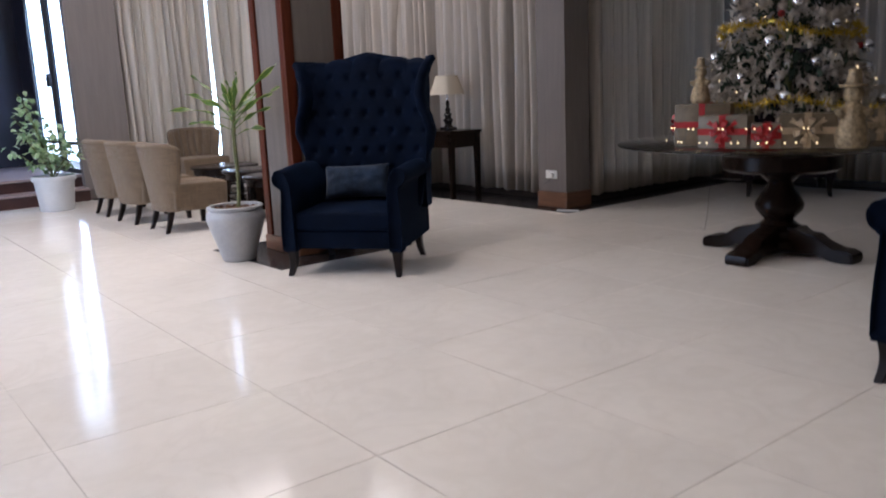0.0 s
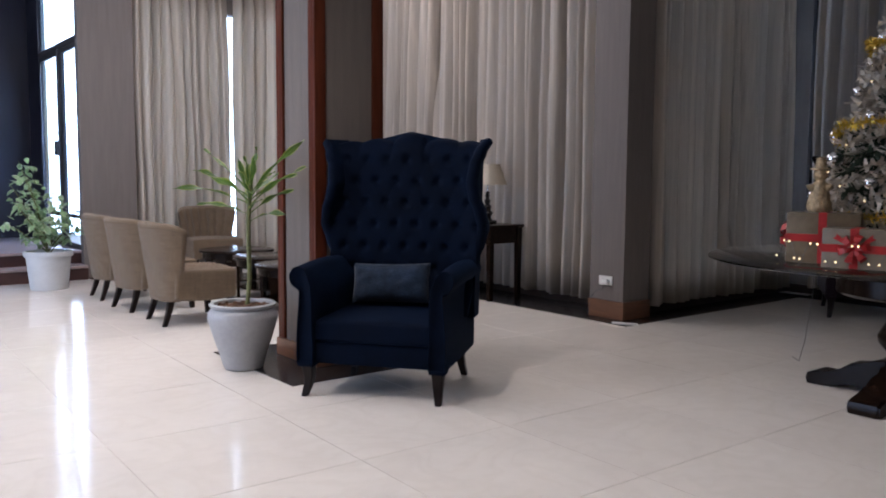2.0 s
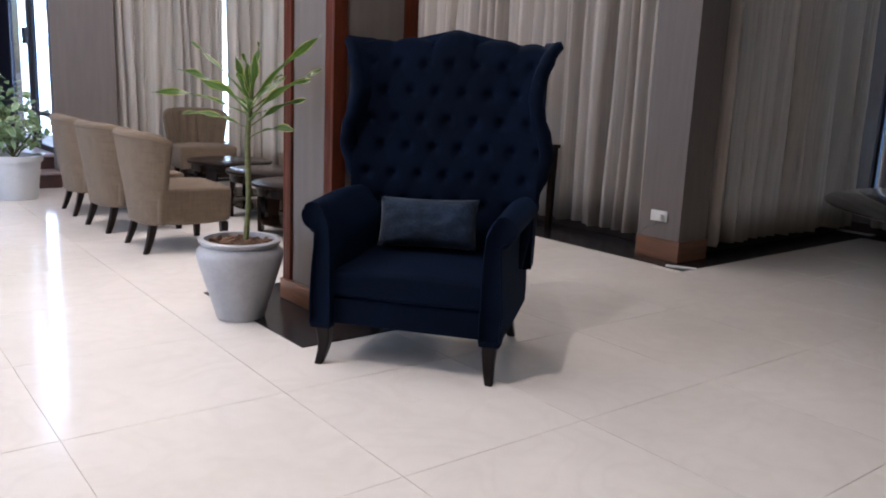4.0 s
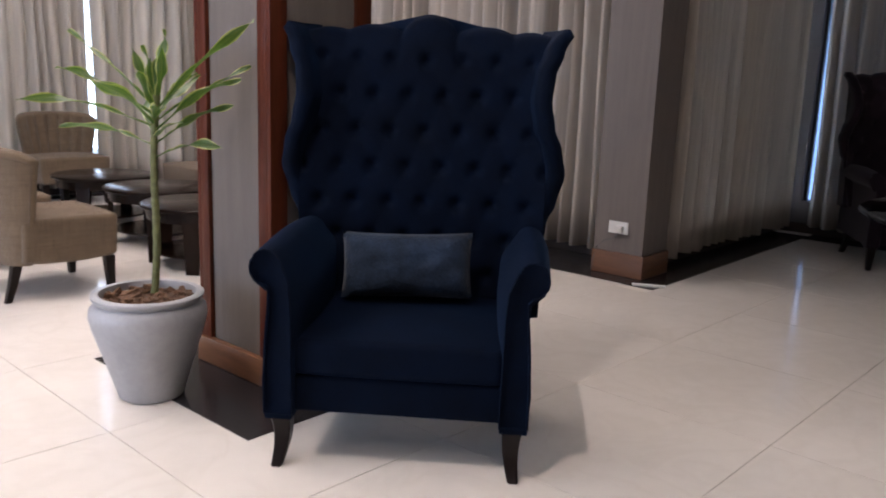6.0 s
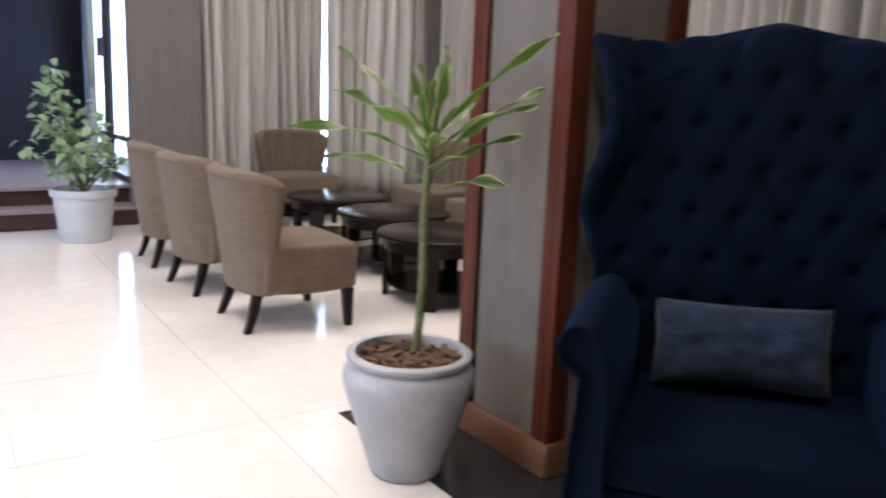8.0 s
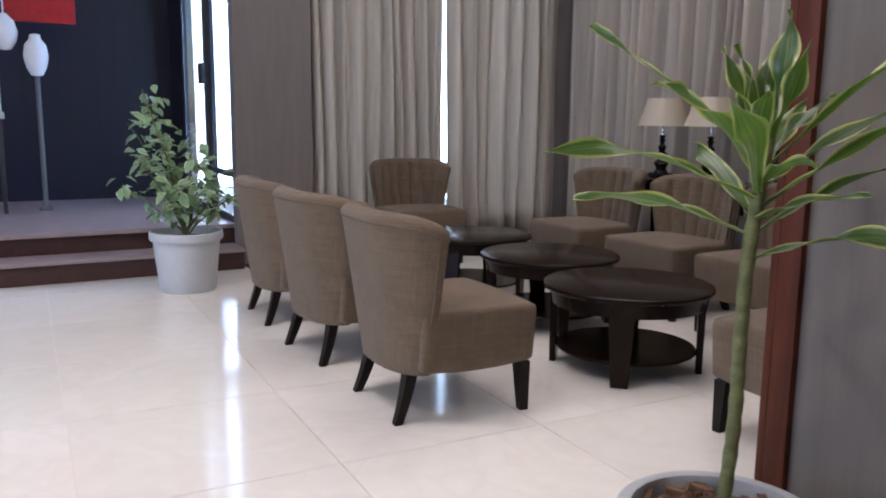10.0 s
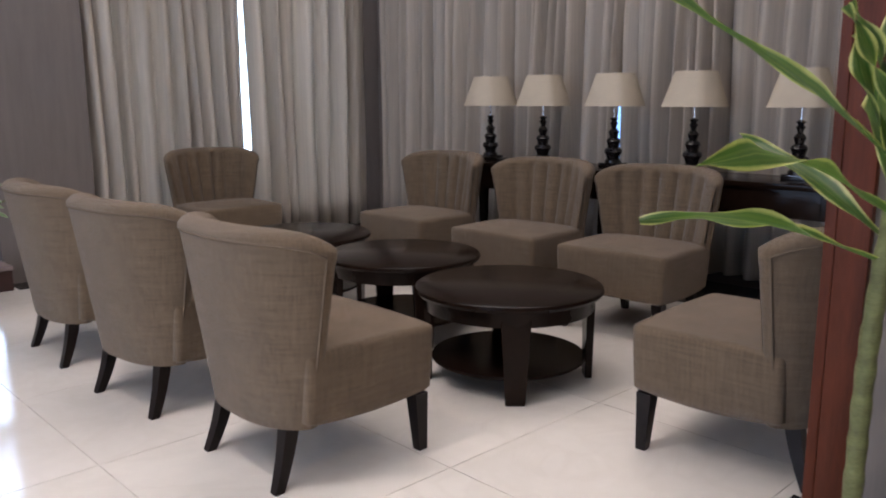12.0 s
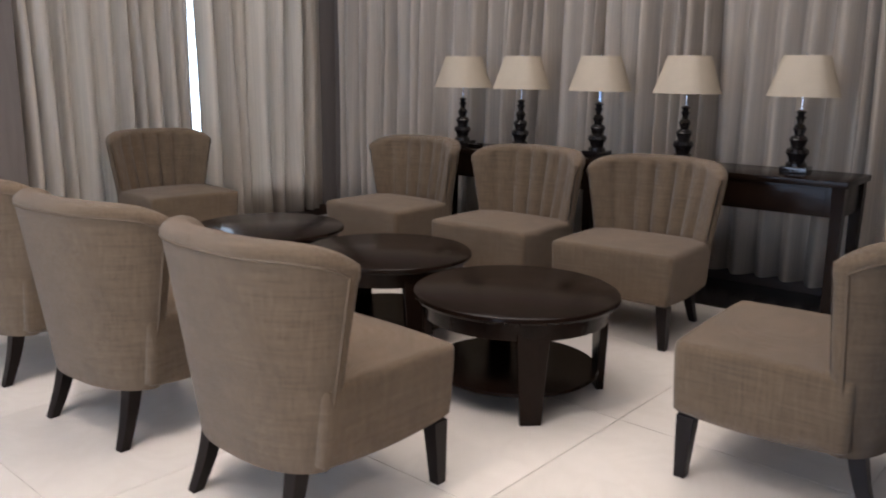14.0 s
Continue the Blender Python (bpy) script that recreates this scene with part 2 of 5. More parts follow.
BULB = glow("fairy_light", (1.0, 0.72, 0.34), 3.5)
FILLGLOW = glow("fill_panel_glow", (1.0, 0.95, 0.88), 0.6)
DISC = glow("downlight_glass", (1.0, 0.88, 0.72), 6.0)


def leaf_mat(name, mid, edge, through):
    """A leaf with a paler margin; the blade's width runs along its own x."""
    m = mat(name, mid, 0.38, vary=0.22, scale=9, stretch=(1, 1, 1))
    nt = m.node_tree
    at, r, mx = nt.nodes.new("ShaderNodeUVMap"), nt.nodes.new("ShaderNodeValToRGB"), nt.nodes.new("ShaderNodeMix")
    sep = nt.nodes.new("ShaderNodeSeparateXYZ")
    tc, nz, sh = nt.nodes.new("ShaderNodeTexCoord"), nt.nodes.new("ShaderNodeTexNoise"), nt.nodes.new("ShaderNodeMath")
    nz.inputs["Scale"].default_value, sh.operation, sh.inputs[1].default_value = 26.0, "MULTIPLY_ADD", 0.14
    off = nt.nodes.new("ShaderNodeMath")
    off.operation, off.inputs[1].default_value = "SUBTRACT", 0.07
    nt.links.new(tc.outputs["Object"], nz.inputs[0]), nt.links.new(at.outputs[0], sep.inputs[0])
    nt.links.new(nz.outputs[0], sh.inputs[0]), nt.links.new(sep.outputs[0], sh.inputs[2]), nt.links.new(sh.outputs[0], off.inputs[0]), nt.links.new(off.outputs[0], r.inputs[0])
    e = r.color_ramp.elements
    e[0].position, e[0].color, e[1].position, e[1].color = 0.04, (1, 1, 1, 1), 0.15, (0, 0, 0, 1)
    for p, c in ((0.26, 0.10), (0.33, 0.0), (0.44, 0.0), (0.50, 0.30), (0.56, 0.0), (0.70, 0.16), (0.76, 0.0), (0.86, 0.0), (0.96, 1.0)):
        r.color_ramp.elements.new(p).color = (c, c, c, 1)
    mx.data_type = "RGBA"
    src = bsdf(m).inputs["Base Color"].links[0].from_socket
    nt.links.new(r.outputs[0], mx.inputs[0]), nt.links.new(src, mx.inputs[6])
    mx.inputs[7].default_value = (*edge, 1)
    nt.links.new(mx.outputs[2], bsdf(m).inputs["Base Color"])
    return cloth_light(m, 0.25, through)


LEAF = leaf_mat("dracaena_leaf", (0.019, 0.062, 0.011), (0.48, 0.48, 0.15), (0.14, 0.28, 0.03))
FICUS = leaf_mat("variegated_leaf", (0.17, 0.28, 0.12), (0.60, 0.63, 0.46), (0.34, 0.46, 0.20))


# ---------------------------------------------------------------- building helpers
def part(name, bm, material, parent=None, label="", m=None, smooth=True, angle=40):
    """Links a bmesh as one mesh object, under a thing or a part if one is given."""
    me = bpy.data.meshes.new(name)
    bm.normal_update()
    if smooth:
        for f in bm.faces:
            f.smooth = True
        for e in bm.edges:
            if len(e.link_faces) == 2 and e.calc_face_angle(0) > radians(angle):
                e.smooth = False
    bm.to_mesh(me)
    bm.free()
    me.materials.append(material)
    ob = new(name, me)
    if parent:
        ob.parent = parent
    if m is not None:
        ob.matrix_basis = m
    if label:
        tagged(ob, label=label)
    return ob


def thing(name, m, label, category, group=""):
    ob = new(name)
    ob.matrix_basis = m
    ob.empty_display_size = 0.1
    return tagged(ob, label, category, group)


def box(bm, x0, x1, y0, y1, z0, z1, bevel=0.0, seg=2, m=None):
    r = bmesh.ops.create_cube(bm, size=1)
    vs = r["verts"]
    for v in vs:
        v.co = Vector(((x0 + x1) / 2 + v.co.x * (x1 - x0), (y0 + y1) / 2 + v.co.y * (y1 - y0), (z0 + z1) / 2 + v.co.z * (z1 - z0)))
    if bevel:
        es = list({e for v in vs for e in v.link_edges})
        r = bmesh.ops.bevel(bm, geom=es, offset=bevel, segments=seg, profile=0.6, affect="EDGES")
        vs = list({v for f in r["faces"] for v in f.verts} | {v for v in vs if v.is_valid})
    if m is not None:
        bmesh.ops.transform(bm, matrix=m, verts=vs)
    return vs


def boxed(*a, **k):
    bm = bmesh.new()
    box(bm, *a, **k)
    return bm


def lathe(profile, seg=32, bm=None, m=None, square=0.0):
    """A turned body from (radius, height) pairs; square > 0 pulls it to a rounded square."""
    bm = bm or bmesh.new()
    rings = []
    for r, z in profile:
        ring = []
        for k in range(seg):
            a = 2 * math.pi * k / seg
            q = r / max(abs(math.cos(a)), abs(math.sin(a))) ** square
            ring.append(bm.verts.new((q * math.cos(a), q * math.sin(a), z)))
        rings.append(ring)
    for a, b in zip(rings, rings[1:]):
        for k in range(seg):
            bm.faces.new((a[k], a[(k + 1) % seg], b[(k + 1) % seg], b[k]))
    if profile[0][0] > 1e-4:
        bm.faces.new(rings[0][::-1])
    if profile[-1][0] > 1e-4:
        bm.faces.new(rings[-1])
    if m is not None:
        bmesh.ops.transform(bm, matrix=m, verts=[v for r in rings for v in r])
    return bm


def tube(points, radius, seg=8, bm=None, closed=False):
    """A round rod along points; radius is one number or one for each point."""
    bm = bm or bmesh.new()
    pts = [Vector(p) for p in points]
    n = len(pts)
    rings = []
    for i, p in enumerate(pts):
        d = (pts[(i + 1) % n] - pts[i - 1]) if closed else (pts[min(i + 1, n - 1)] - pts[max(i - 1, 0)])
        d.normalize()
        up = Vector((0, 0, 1)) if abs(d.z) < 0.9 else Vector((1, 0, 0))
        a = d.cross(up).normalized()
        b = a.cross(d)
        r = radius[i] if isinstance(radius, (list, tuple)) else radius
        rings.append([bm.verts.new(p + r * (math.cos(t) * a + math.sin(t) * b)) for t in (2 * math.pi * k / seg for k in range(seg))])
    for i in range(n if closed else n - 1):
        a, b = rings[i], rings[(i + 1) % n]
        for k in range(seg):
            bm.faces.new((a[k], a[(k + 1) % seg], b[(k + 1) % seg], b[k]))
    if not closed:
        bm.faces.new(rings[0][::-1]), bm.faces.new(rings[-1])
    bmesh.ops.recalc_face_normals(bm, faces=bm.faces)
    return bm


def skin(rows, wrap=False, caps=False):
    """Quads over a grid of points, row by row."""
    bm = bmesh.new()
    vs = [[bm.verts.new(p) for p in row] for row in rows]
    n = len(rows[0])
    for a, b in zip(vs, vs[1:]):
        for k in range(n if wrap else n - 1):
            bm.faces.new((a[k], a[(k + 1) % n], b[(k + 1) % n], b[k]))
    if caps:
        bm.faces.new(vs[0][::-1]), bm.faces.new(vs[-1])
    bmesh.ops.recalc_face_normals(bm, faces=bm.faces)
    return bm


def taper(bm, x, y, z0, z1, a0, b0, a1, b1, dx=0.0, dy=0.0, bow=0.0, n=1):
    """A four-sided tapered leg from the floor (a0 x b0, shifted by dx, dy) to its top (a1 x b1)."""
    rows = []
    for i in range(n + 1):
        f = i / n
        s = (1 - f) + bow * math.sin(math.pi * f)
        a, b = a0 + (a1 - a0) * f, b0 + (b1 - b0) * f
        cx, cy, z = x + dx * s, y + dy * s, z0 + (z1 - z0) * f
        rows.append([bm.verts.new((cx + p * a / 2, cy + q * b / 2, z)) for p, q in ((-1, -1), (1, -1), (1, 1), (-1, 1))])
    for r, t in zip(rows, rows[1:]):
        for k in range(4):
            bm.faces.new((r[k], r[(k + 1) % 4], t[(k + 1) % 4], t[k]))
    bm.faces.new(rows[0][::-1]), bm.faces.new(rows[-1])
    return bm


def structure(name, bm, material, label, m=None, smooth=False):
    return tagged(part(name, bm, material, None, label, m, smooth), kind="structure", category=name.split("_")[0])


# ---------------------------------------------------------------- the large structure
R = W(0, 0)


def wall(name, along, at, thick, a0, a1, openings=(), label="grey wall with textured covering", material=None, z1=CEIL, z0=0.0):
    """A wall along 'u' or 'v' from a0 to a1, its face at 'at' and its body 'thick' beyond it, with openings (a, b, z, z)."""
    bm = bmesh.new()

    def piece(a, b, lo, hi):
        if b - a > 1e-3 and hi - lo > 1e-3:
            c = sorted((at, at + thick))
            box(bm, *((a, b, *c) if along == "u" else (*c, a, b)), lo, hi)
    edge = a0
    for a, b, lo, hi in sorted(openings):
        piece(edge, a, z0, z1), piece(a, b, z0, lo), piece(a, b, hi, z1)
        edge = b
    piece(edge, a1, z0, z1)
    return structure(name, bm, material or WALLP, label, R)


floor = structure("floor", boxed(-2.2, 10.0, -3.2, 11.4, -0.12, -0.0035), GROUT, "cream polished marble floor laid in large square tiles", R)
wall("wall_north", "u", 11.32, 0.2, 3.96, 7.5, [(4.60, 6.95, 0.30, 3.42)], "grey wall with a tall window behind drapes")
wall("wall_pier", "u", 11.2, 0.12, 3.79, 4.44, label="plain mauve-grey wall pier beside the glass door")
wall("wall_east", "v", 7.24, 0.2, 5.62, 11.32, [(5.76, 7.9, 0.30, 3.42), (8.1, 11.1, 0.30, 3.42)], "grey wall with tall windows behind drapes")
wall("wall_column", "v", 6.74, 0.36, 5.34, 5.72, label="projecting grey wall corner with a socket")
wall("wall_recess", "u", 5.52, 0.2, 7.1, 9.8, [(7.13, 9.74, 0.30, 3.42)], "grey wall with a tall window behind drapes")
wall("wall_far_east", "v", 9.78, 0.2, -3.2, 5.52, [(2.2, 5.3, 0.30, 3.42), (-1.5, 1.6, 0.30, 3.42)], "grey wall with tall windows behind drapes")
wall("wall_south", "u", -3.2, -0.2, -2.4, 10.0)
wall("wall_west", "v", -2.0, -0.2, -3.2, 11.0, [(4.8, 10.4, 0.02, 2.75)], "grey wall with a wide glazed entrance")
wall("wall_vestibule_west", "v", -2.0, -0.2, 11.0, 14.1, material=DARKWALL, label="dark panelled wall")
wall("wall_vestibule_back", "u", 13.9, 0.2, -2.2, 3.955, material=DARKWALL, label="dark panelled wall at the back of the platform, blue haze in its colour")
wall("wall_door_side", "v", 3.80, 0.055, 11.32, 13.9, [(11.33, 13.25, 0.335, 3.80)], "dark wall round a glazed door", DARKWALL)
structure("ceiling", boxed(-2.4, 10.0, -3.4, 14.1, CEIL, CEIL + 0.15), PLASTER, "plain white painted ceiling", R)

# raised platform with two steps
platform = structure("platform", boxed(-2.0, 3.80, 11.34, 13.9, 0.0, 0.30), STEPRISER, "raised entrance platform with dark wooden risers", R)
bm = boxed(-2.0, 3.80, 11.30, 13.9, 0.301, 0.335, 0.006)
part("platform_top", bm, STEPTOP, platform, "worn mauve stone top", smooth=False)
part("step", boxed(-2.0, 3.788, 11.02, 11.34, 0.0, 0.14), STEPRISER, platform, "dark wooden step riser", smooth=False)
part("tread", boxed(-2.0, 3.788, 10.99, 11.33, 0.141, 0.170, 0.006), STEPTOP, platform, "worn stone tread", smooth=False)

# black stone border along the walls and round the pillar
for nm, a in (("floor_border_east", (6.55, 7.24, 5.74, 11.0)), ("floor_border_column", (6.55, 7.1, 5.14, 5.74)), ("floor_border_recess", (7.1, 9.6, 5.14, 5.52)),
              ("floor_border_far_east", (9.42, 9.78, -3.2, 5.14)), ("floor_border_north", (3.82, 7.24, 11.0, 11.2)), ("floor_border_pillar", (3.355, 4.56, 5.065, 6.24))):
    structure(nm, boxed(a[0], a[1], a[2], a[3], -0.02, 0.004), GRANITE, "polished black granite floor border", R)

# skirting
for nm, a, m_ in (("baseboard_east", (7.19, 7.24, 5.72, 11.3, 0.004, 0.10), DARKBASE), ("baseboard_recess", (7.1, 9.78, 5.47, 5.52, 0.004, 0.10), DARKBASE),
                  ("baseboard_far_east", (9.73, 9.78, -3.2, 5.47, 0.004, 0.10), DARKBASE), ("baseboard_north", (4.44, 7.19, 11.27, 11.32, 0.004, 0.10), DARKBASE)):
    structure(nm, boxed(*a, 0.006), m_, "dark wooden skirting under the drapes", R)
bm = boxed(6.718, 6.74, 5.318, 5.72, 0.004, 0.165, 0.005)
box(bm, 6.74, 7.1, 5.318, 5.34, 0.004, 0.165, 0.005)
structure("baseboard_column", bm, SKIRT, "varnished brown wooden skirting on the wall corner", R)


# ---------------------------------------------------------------- pillar
def pillar():
    p = tagged(thing("pillar", W(3.965, 5.655), "square grey pillar with mahogany corner trims and skirting", "pillar"), kind="structure")
    h = 0.255
    part("shaft", boxed(-h + 0.012, h - 0.012, -h + 0.012, h - 0.012, 0.004, CEIL - 0.004), PANEL, p, "grey textured panels", smooth=False)
    for sx in (-1, 1):
        for sy in (-1, 1):
            bm = bmesh.new()
            for a0, a1, b0, b1 in ((h - 0.075, h + 0.008, h - 0.014, h + 0.008), (h - 0.014, h + 0.008, h - 0.075, h - 0.014)):
                x, y = sorted((sx * a0, sx * a1)), sorted((sy * b0, sy * b1))
                box(bm, *x, *y, 0.125, CEIL - 0.006, 0.004)
            part("corner_trim", bm, MAHOG, p, "polished mahogany corner trim")
    for k in range(4):
        part("skirting_board", boxed(-h - 0.016, h + 0.016, -h - 0.022, -h + 0.008, 0.005, 0.125, 0.006), SKIRT, p, "varnished brown skirting board", pose(0, 0, 0, 0, 0, 90 * k))


pillar()


# ---------------------------------------------------------------- windows and glass door
def window(name, m, width, z0, z1, panes):
    w = tagged(thing(name, m, "tall dark-framed window hidden behind drapes", "window"), kind="structure")
    for x in [width * k / panes for k in range(panes + 1)]:
        part("window_frame", boxed(x - 0.03, x + 0.03, 0.06, 0.11, z0, z1), FRAME, w, smooth=False)
    for k in range(panes):
        pn = part("pane", boxed(width * k / panes + 0.031, width * (k + 1) / panes - 0.031, 0.08, 0.086, z0 + 0.01, z1 - 0.01), CLEAR, w, smooth=False)
        pn.visible_shadow = False


window("window_1", W(4.60, 11.32), 2.35, 0.30, 3.42, 3)
window("window_2", W(7.24, 7.9, 0, -90), 2.14, 0.30, 3.42, 2)
window("window_3", W(7.24, 11.1, 0, -90), 3.0, 0.30, 3.42, 3)
window("window_4", W(7.13, 5.52), 2.61, 0.30, 3.42, 2)
window("window_5", W(9.78, 5.3, 0, -90), 3.1, 0.30, 3.42, 3)
window("window_6", W(9.78, 1.6, 0, -90), 3.1, 0.30, 3.42, 3)
window("window_7", W(-2.0, 4.8, 0, 90), 5.6, 0.02, 2.75, 4)


def glass_door():
    """Two glazed leaves with a low rail, a fixed light above them and a lock box on the meeting stiles."""
    d = tagged(thing("door_1", W(3.808, 11.33, 0.336), "closed double glass door in dark frames with a light above, daylight behind it", "door"), kind="structure")
    for a, b in ((0.0, 0.770), (0.812, 1.918)):
        bars = bmesh.new()
        for y0, y1, z0, z1 in ((a, a + 0.06, 0, 2.52), (b - 0.06, b, 0, 2.52), (a + 0.06, b - 0.06, 0, 0.06), (a + 0.06, b - 0.06, 0.375, 0.425), (a + 0.06, b - 0.06, 2.46, 2.52)):
            box(bars, -0.005, 0.04, y0, y1, z0 + 0.001, z1, 0.004, 1)
        leaf = part("door_leaf", bars, FRAME, d, "dark metal door leaf", smooth=False)
        for z0, z1 in ((0.061, 0.374), (0.426, 2.459)):
            part("pane", boxed(0.0, 0.006, a + 0.061, b - 0.061, z0, z1), CLEAR, leaf, "clear glass", smooth=False).visible_shadow = False
    part("lock_box", boxed(-0.085, -0.046, 0.725, 0.865, 1.17, 1.35, 0.008), FRAME, d, "dark lock box with handle")
    part("mullion", boxed(-0.045, 0.045, 0.772, 0.810, 0.001, 2.52, 0.004), FRAME, d)
    part("transom", boxed(-0.01, 0.044, 0.0, 1.918, 2.522, 2.60, 0.004), FRAME, d)
    part("pane", boxed(0.0, 0.006, 0.002, 1.916, 2.601, 3.46), CLEAR, d, "clear glass light above the door", smooth=False).visible_shadow = False


glass_door()

structure("ground", boxed(-150, 150, -150, 150, -0.6, -0.3), PAVE, "pale paved ground outside the building")
bm = boxed(3.86, 6.6, 11.53, 15.3, 0.2, 0.30)
structure("pavement_outside_door", bm, PAVE, "pale paved landing outside the glass door", R)

# added glowing panels stand in for daylight, dimmer and bluer east and west
DAY = glow("backdrop_daylight", (0.70, 0.85, 1.0), 8.5)
DIM = glow("backdrop_daylight_dim_blue", (0.36, 0.60, 1.0), 0.9)
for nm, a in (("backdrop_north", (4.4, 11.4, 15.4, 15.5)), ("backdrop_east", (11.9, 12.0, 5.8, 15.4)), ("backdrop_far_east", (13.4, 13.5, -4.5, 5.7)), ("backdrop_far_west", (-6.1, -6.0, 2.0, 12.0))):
    structure(nm, boxed(*a, -0.28, 5.0), DIM if "east" in nm or "west" in nm else DAY, "added glowing panel standing in for daylight outside the windows", R)

# glowing bodies for the added fill lights
for du, dv, a, b, p in FILL_PANELS:
    c = thing("ceiling_light_panel", W(du, dv, CEIL), "large added fill-light panel under the unseen ceiling, in a white frame", "ceiling light", "luminous ceiling panels")
    part("diffuser", boxed(-a / 2, a / 2, -b / 2, b / 2, -0.02, -0.002), FILLGLOW, c, "evenly glowing face of the added fill panel", smooth=False)
    for x0, x1, y0, y1 in ((-a / 2 - 0.08, a / 2 + 0.08, -b / 2 - 0.08, -b / 2 - 0.001), (-a / 2 - 0.08, a / 2 + 0.08, b / 2 + 0.001, b / 2 + 0.08), (-a / 2 - 0.08, -a / 2 - 0.001, -b / 2, b / 2), (a / 2 + 0.001, a / 2 + 0.08, -b / 2, b / 2)):
        part("frame", boxed(x0, x1, y0, y1, -0.045, -0.001, 0.004), WHITEP, c)

# recessed downlights
for du, dv, p in LAMPS:
    dl = thing("downlight", W(du, dv, CEIL), "round recessed ceiling downlight with a white rim", "ceiling light", "ceiling downlights")
    part("rim", lathe([(0.085, -0.001), (0.110, -0.001), (0.110, -0.012), (0.098, -0.018), (0.085, -0.012)], 24), WHITEP, dl)
    part("lens", lathe([(0.084, -0.001), (0.084, -0.008)], 24), DISC, dl, "lit frosted lens")


# ---------------------------------------------------------------- drapes
def drape(m, width, label, seed, z0=0.085, z1=4.06, lean=0.0, pitch=0.125, amp=0.092, gather=0.0):
    """A floor-length drape along local x with uneven folds that drift a little on the way down."""
    rnd = random.Random(seed)
    n, rows = int(width / 0.010), 14
    ph, x, centres = [], 0.0, []
    while x < width + pitch:
        centres.append(x)
        x += pitch * rnd.uniform(0.55, 1.6)
    sizes = [rnd.uniform(0.55, 1.25) for _ in centres]
    drift = [rnd.uniform(-0.035, 0.035) for _ in centres]
    grid = []
    for j in range(rows):
        f = j / (rows - 1)
        z = z1 + (z0 - z1) * f
        cs = [c + d * f * f for c, d in zip(centres, drift)]
        row = []
        for i in range(n + 1):
            s = width * i / n
            k = max(q for q in range(len(cs)) if cs[q] <= s or q == 0)
            k = min(k, len(cs) - 2)
            t = (s - cs[k]) / max(cs[k + 1] - cs[k], 1e-3)
            fold = 0.8 - abs(math.sin(math.pi * min(max(t, 0), 1))) ** 1.15 * sizes[k] * 1.6
            a = amp * (0.75 + 0.4 * f)
            jit = 0.006 * noise.noise((s * 9, z * 1.3, seed))
            xx = s + lean * f * (s / width) - gather * f * s + 0.012 * math.sin(z * 2 + k)
            row.append((xx, fold * a + jit, z + 0.006 * noise.noise((s * 5, 0, seed)) * f))
        grid.append(row)
    ob = part("curtain", skin(grid), CURTAIN, None, label, m, angle=75)
    sol = ob.modifiers.new("cloth", "SOLIDIFY")
    sol.thickness = 0.004
    return tagged(ob, category="curtain", group="floor-length drapes")


LIGHTL = "floor-length beige-grey drape with uneven folds over a window"
drape(W(4.455, 11.235), 1.25, LIGHTL, 3, lean=0.06, amp=0.078)
drape(W(5.79, 11.235), 1.27, LIGHTL, 5, lean=-0.02, amp=0.078)
drape(W(7.10, 11.14, 0, -90), 2.70, "long grey striped drape hanging behind the lamps", 8, lean=-0.15)
drape(W(7.10, 8.60, 0, -90), 2.78, "long grey striped drape behind the console tables", 12)
drape(W(7.19, 5.40), 2.27, "dim brown-grey drape in the recess", 16, lean=0.11)
drape(W(9.62, 5.20, 0, -90), 2.72, "dim mauve-grey drape in the corner behind the armchair", 21)
drape(W(9.62, 2.45, 0, -90), 2.6, "dim mauve-grey drape behind the decorated table", 26)
drape(W(9.62, -0.2, 0, -90), 2.8, "dim mauve-grey drape over the far window", 29)
for nm, m_, ln in (("curtain_rail", W(4.45, 11.19, 4.09), 2.7), ("curtain_rail", W(7.10, 11.2, 4.09, -90), 5.5), ("curtain_rail", W(7.1, 5.40, 4.09), 2.5), ("curtain_rail", W(9.62, 5.3, 4.09, -90), 8.4)):
    tagged(part(nm, boxed(0, ln, -0.02, 0.02, -0.03, 0.108, 0.003), WHITEP, None, "white curtain rail fixed under the ceiling", m_), category="curtain rail")


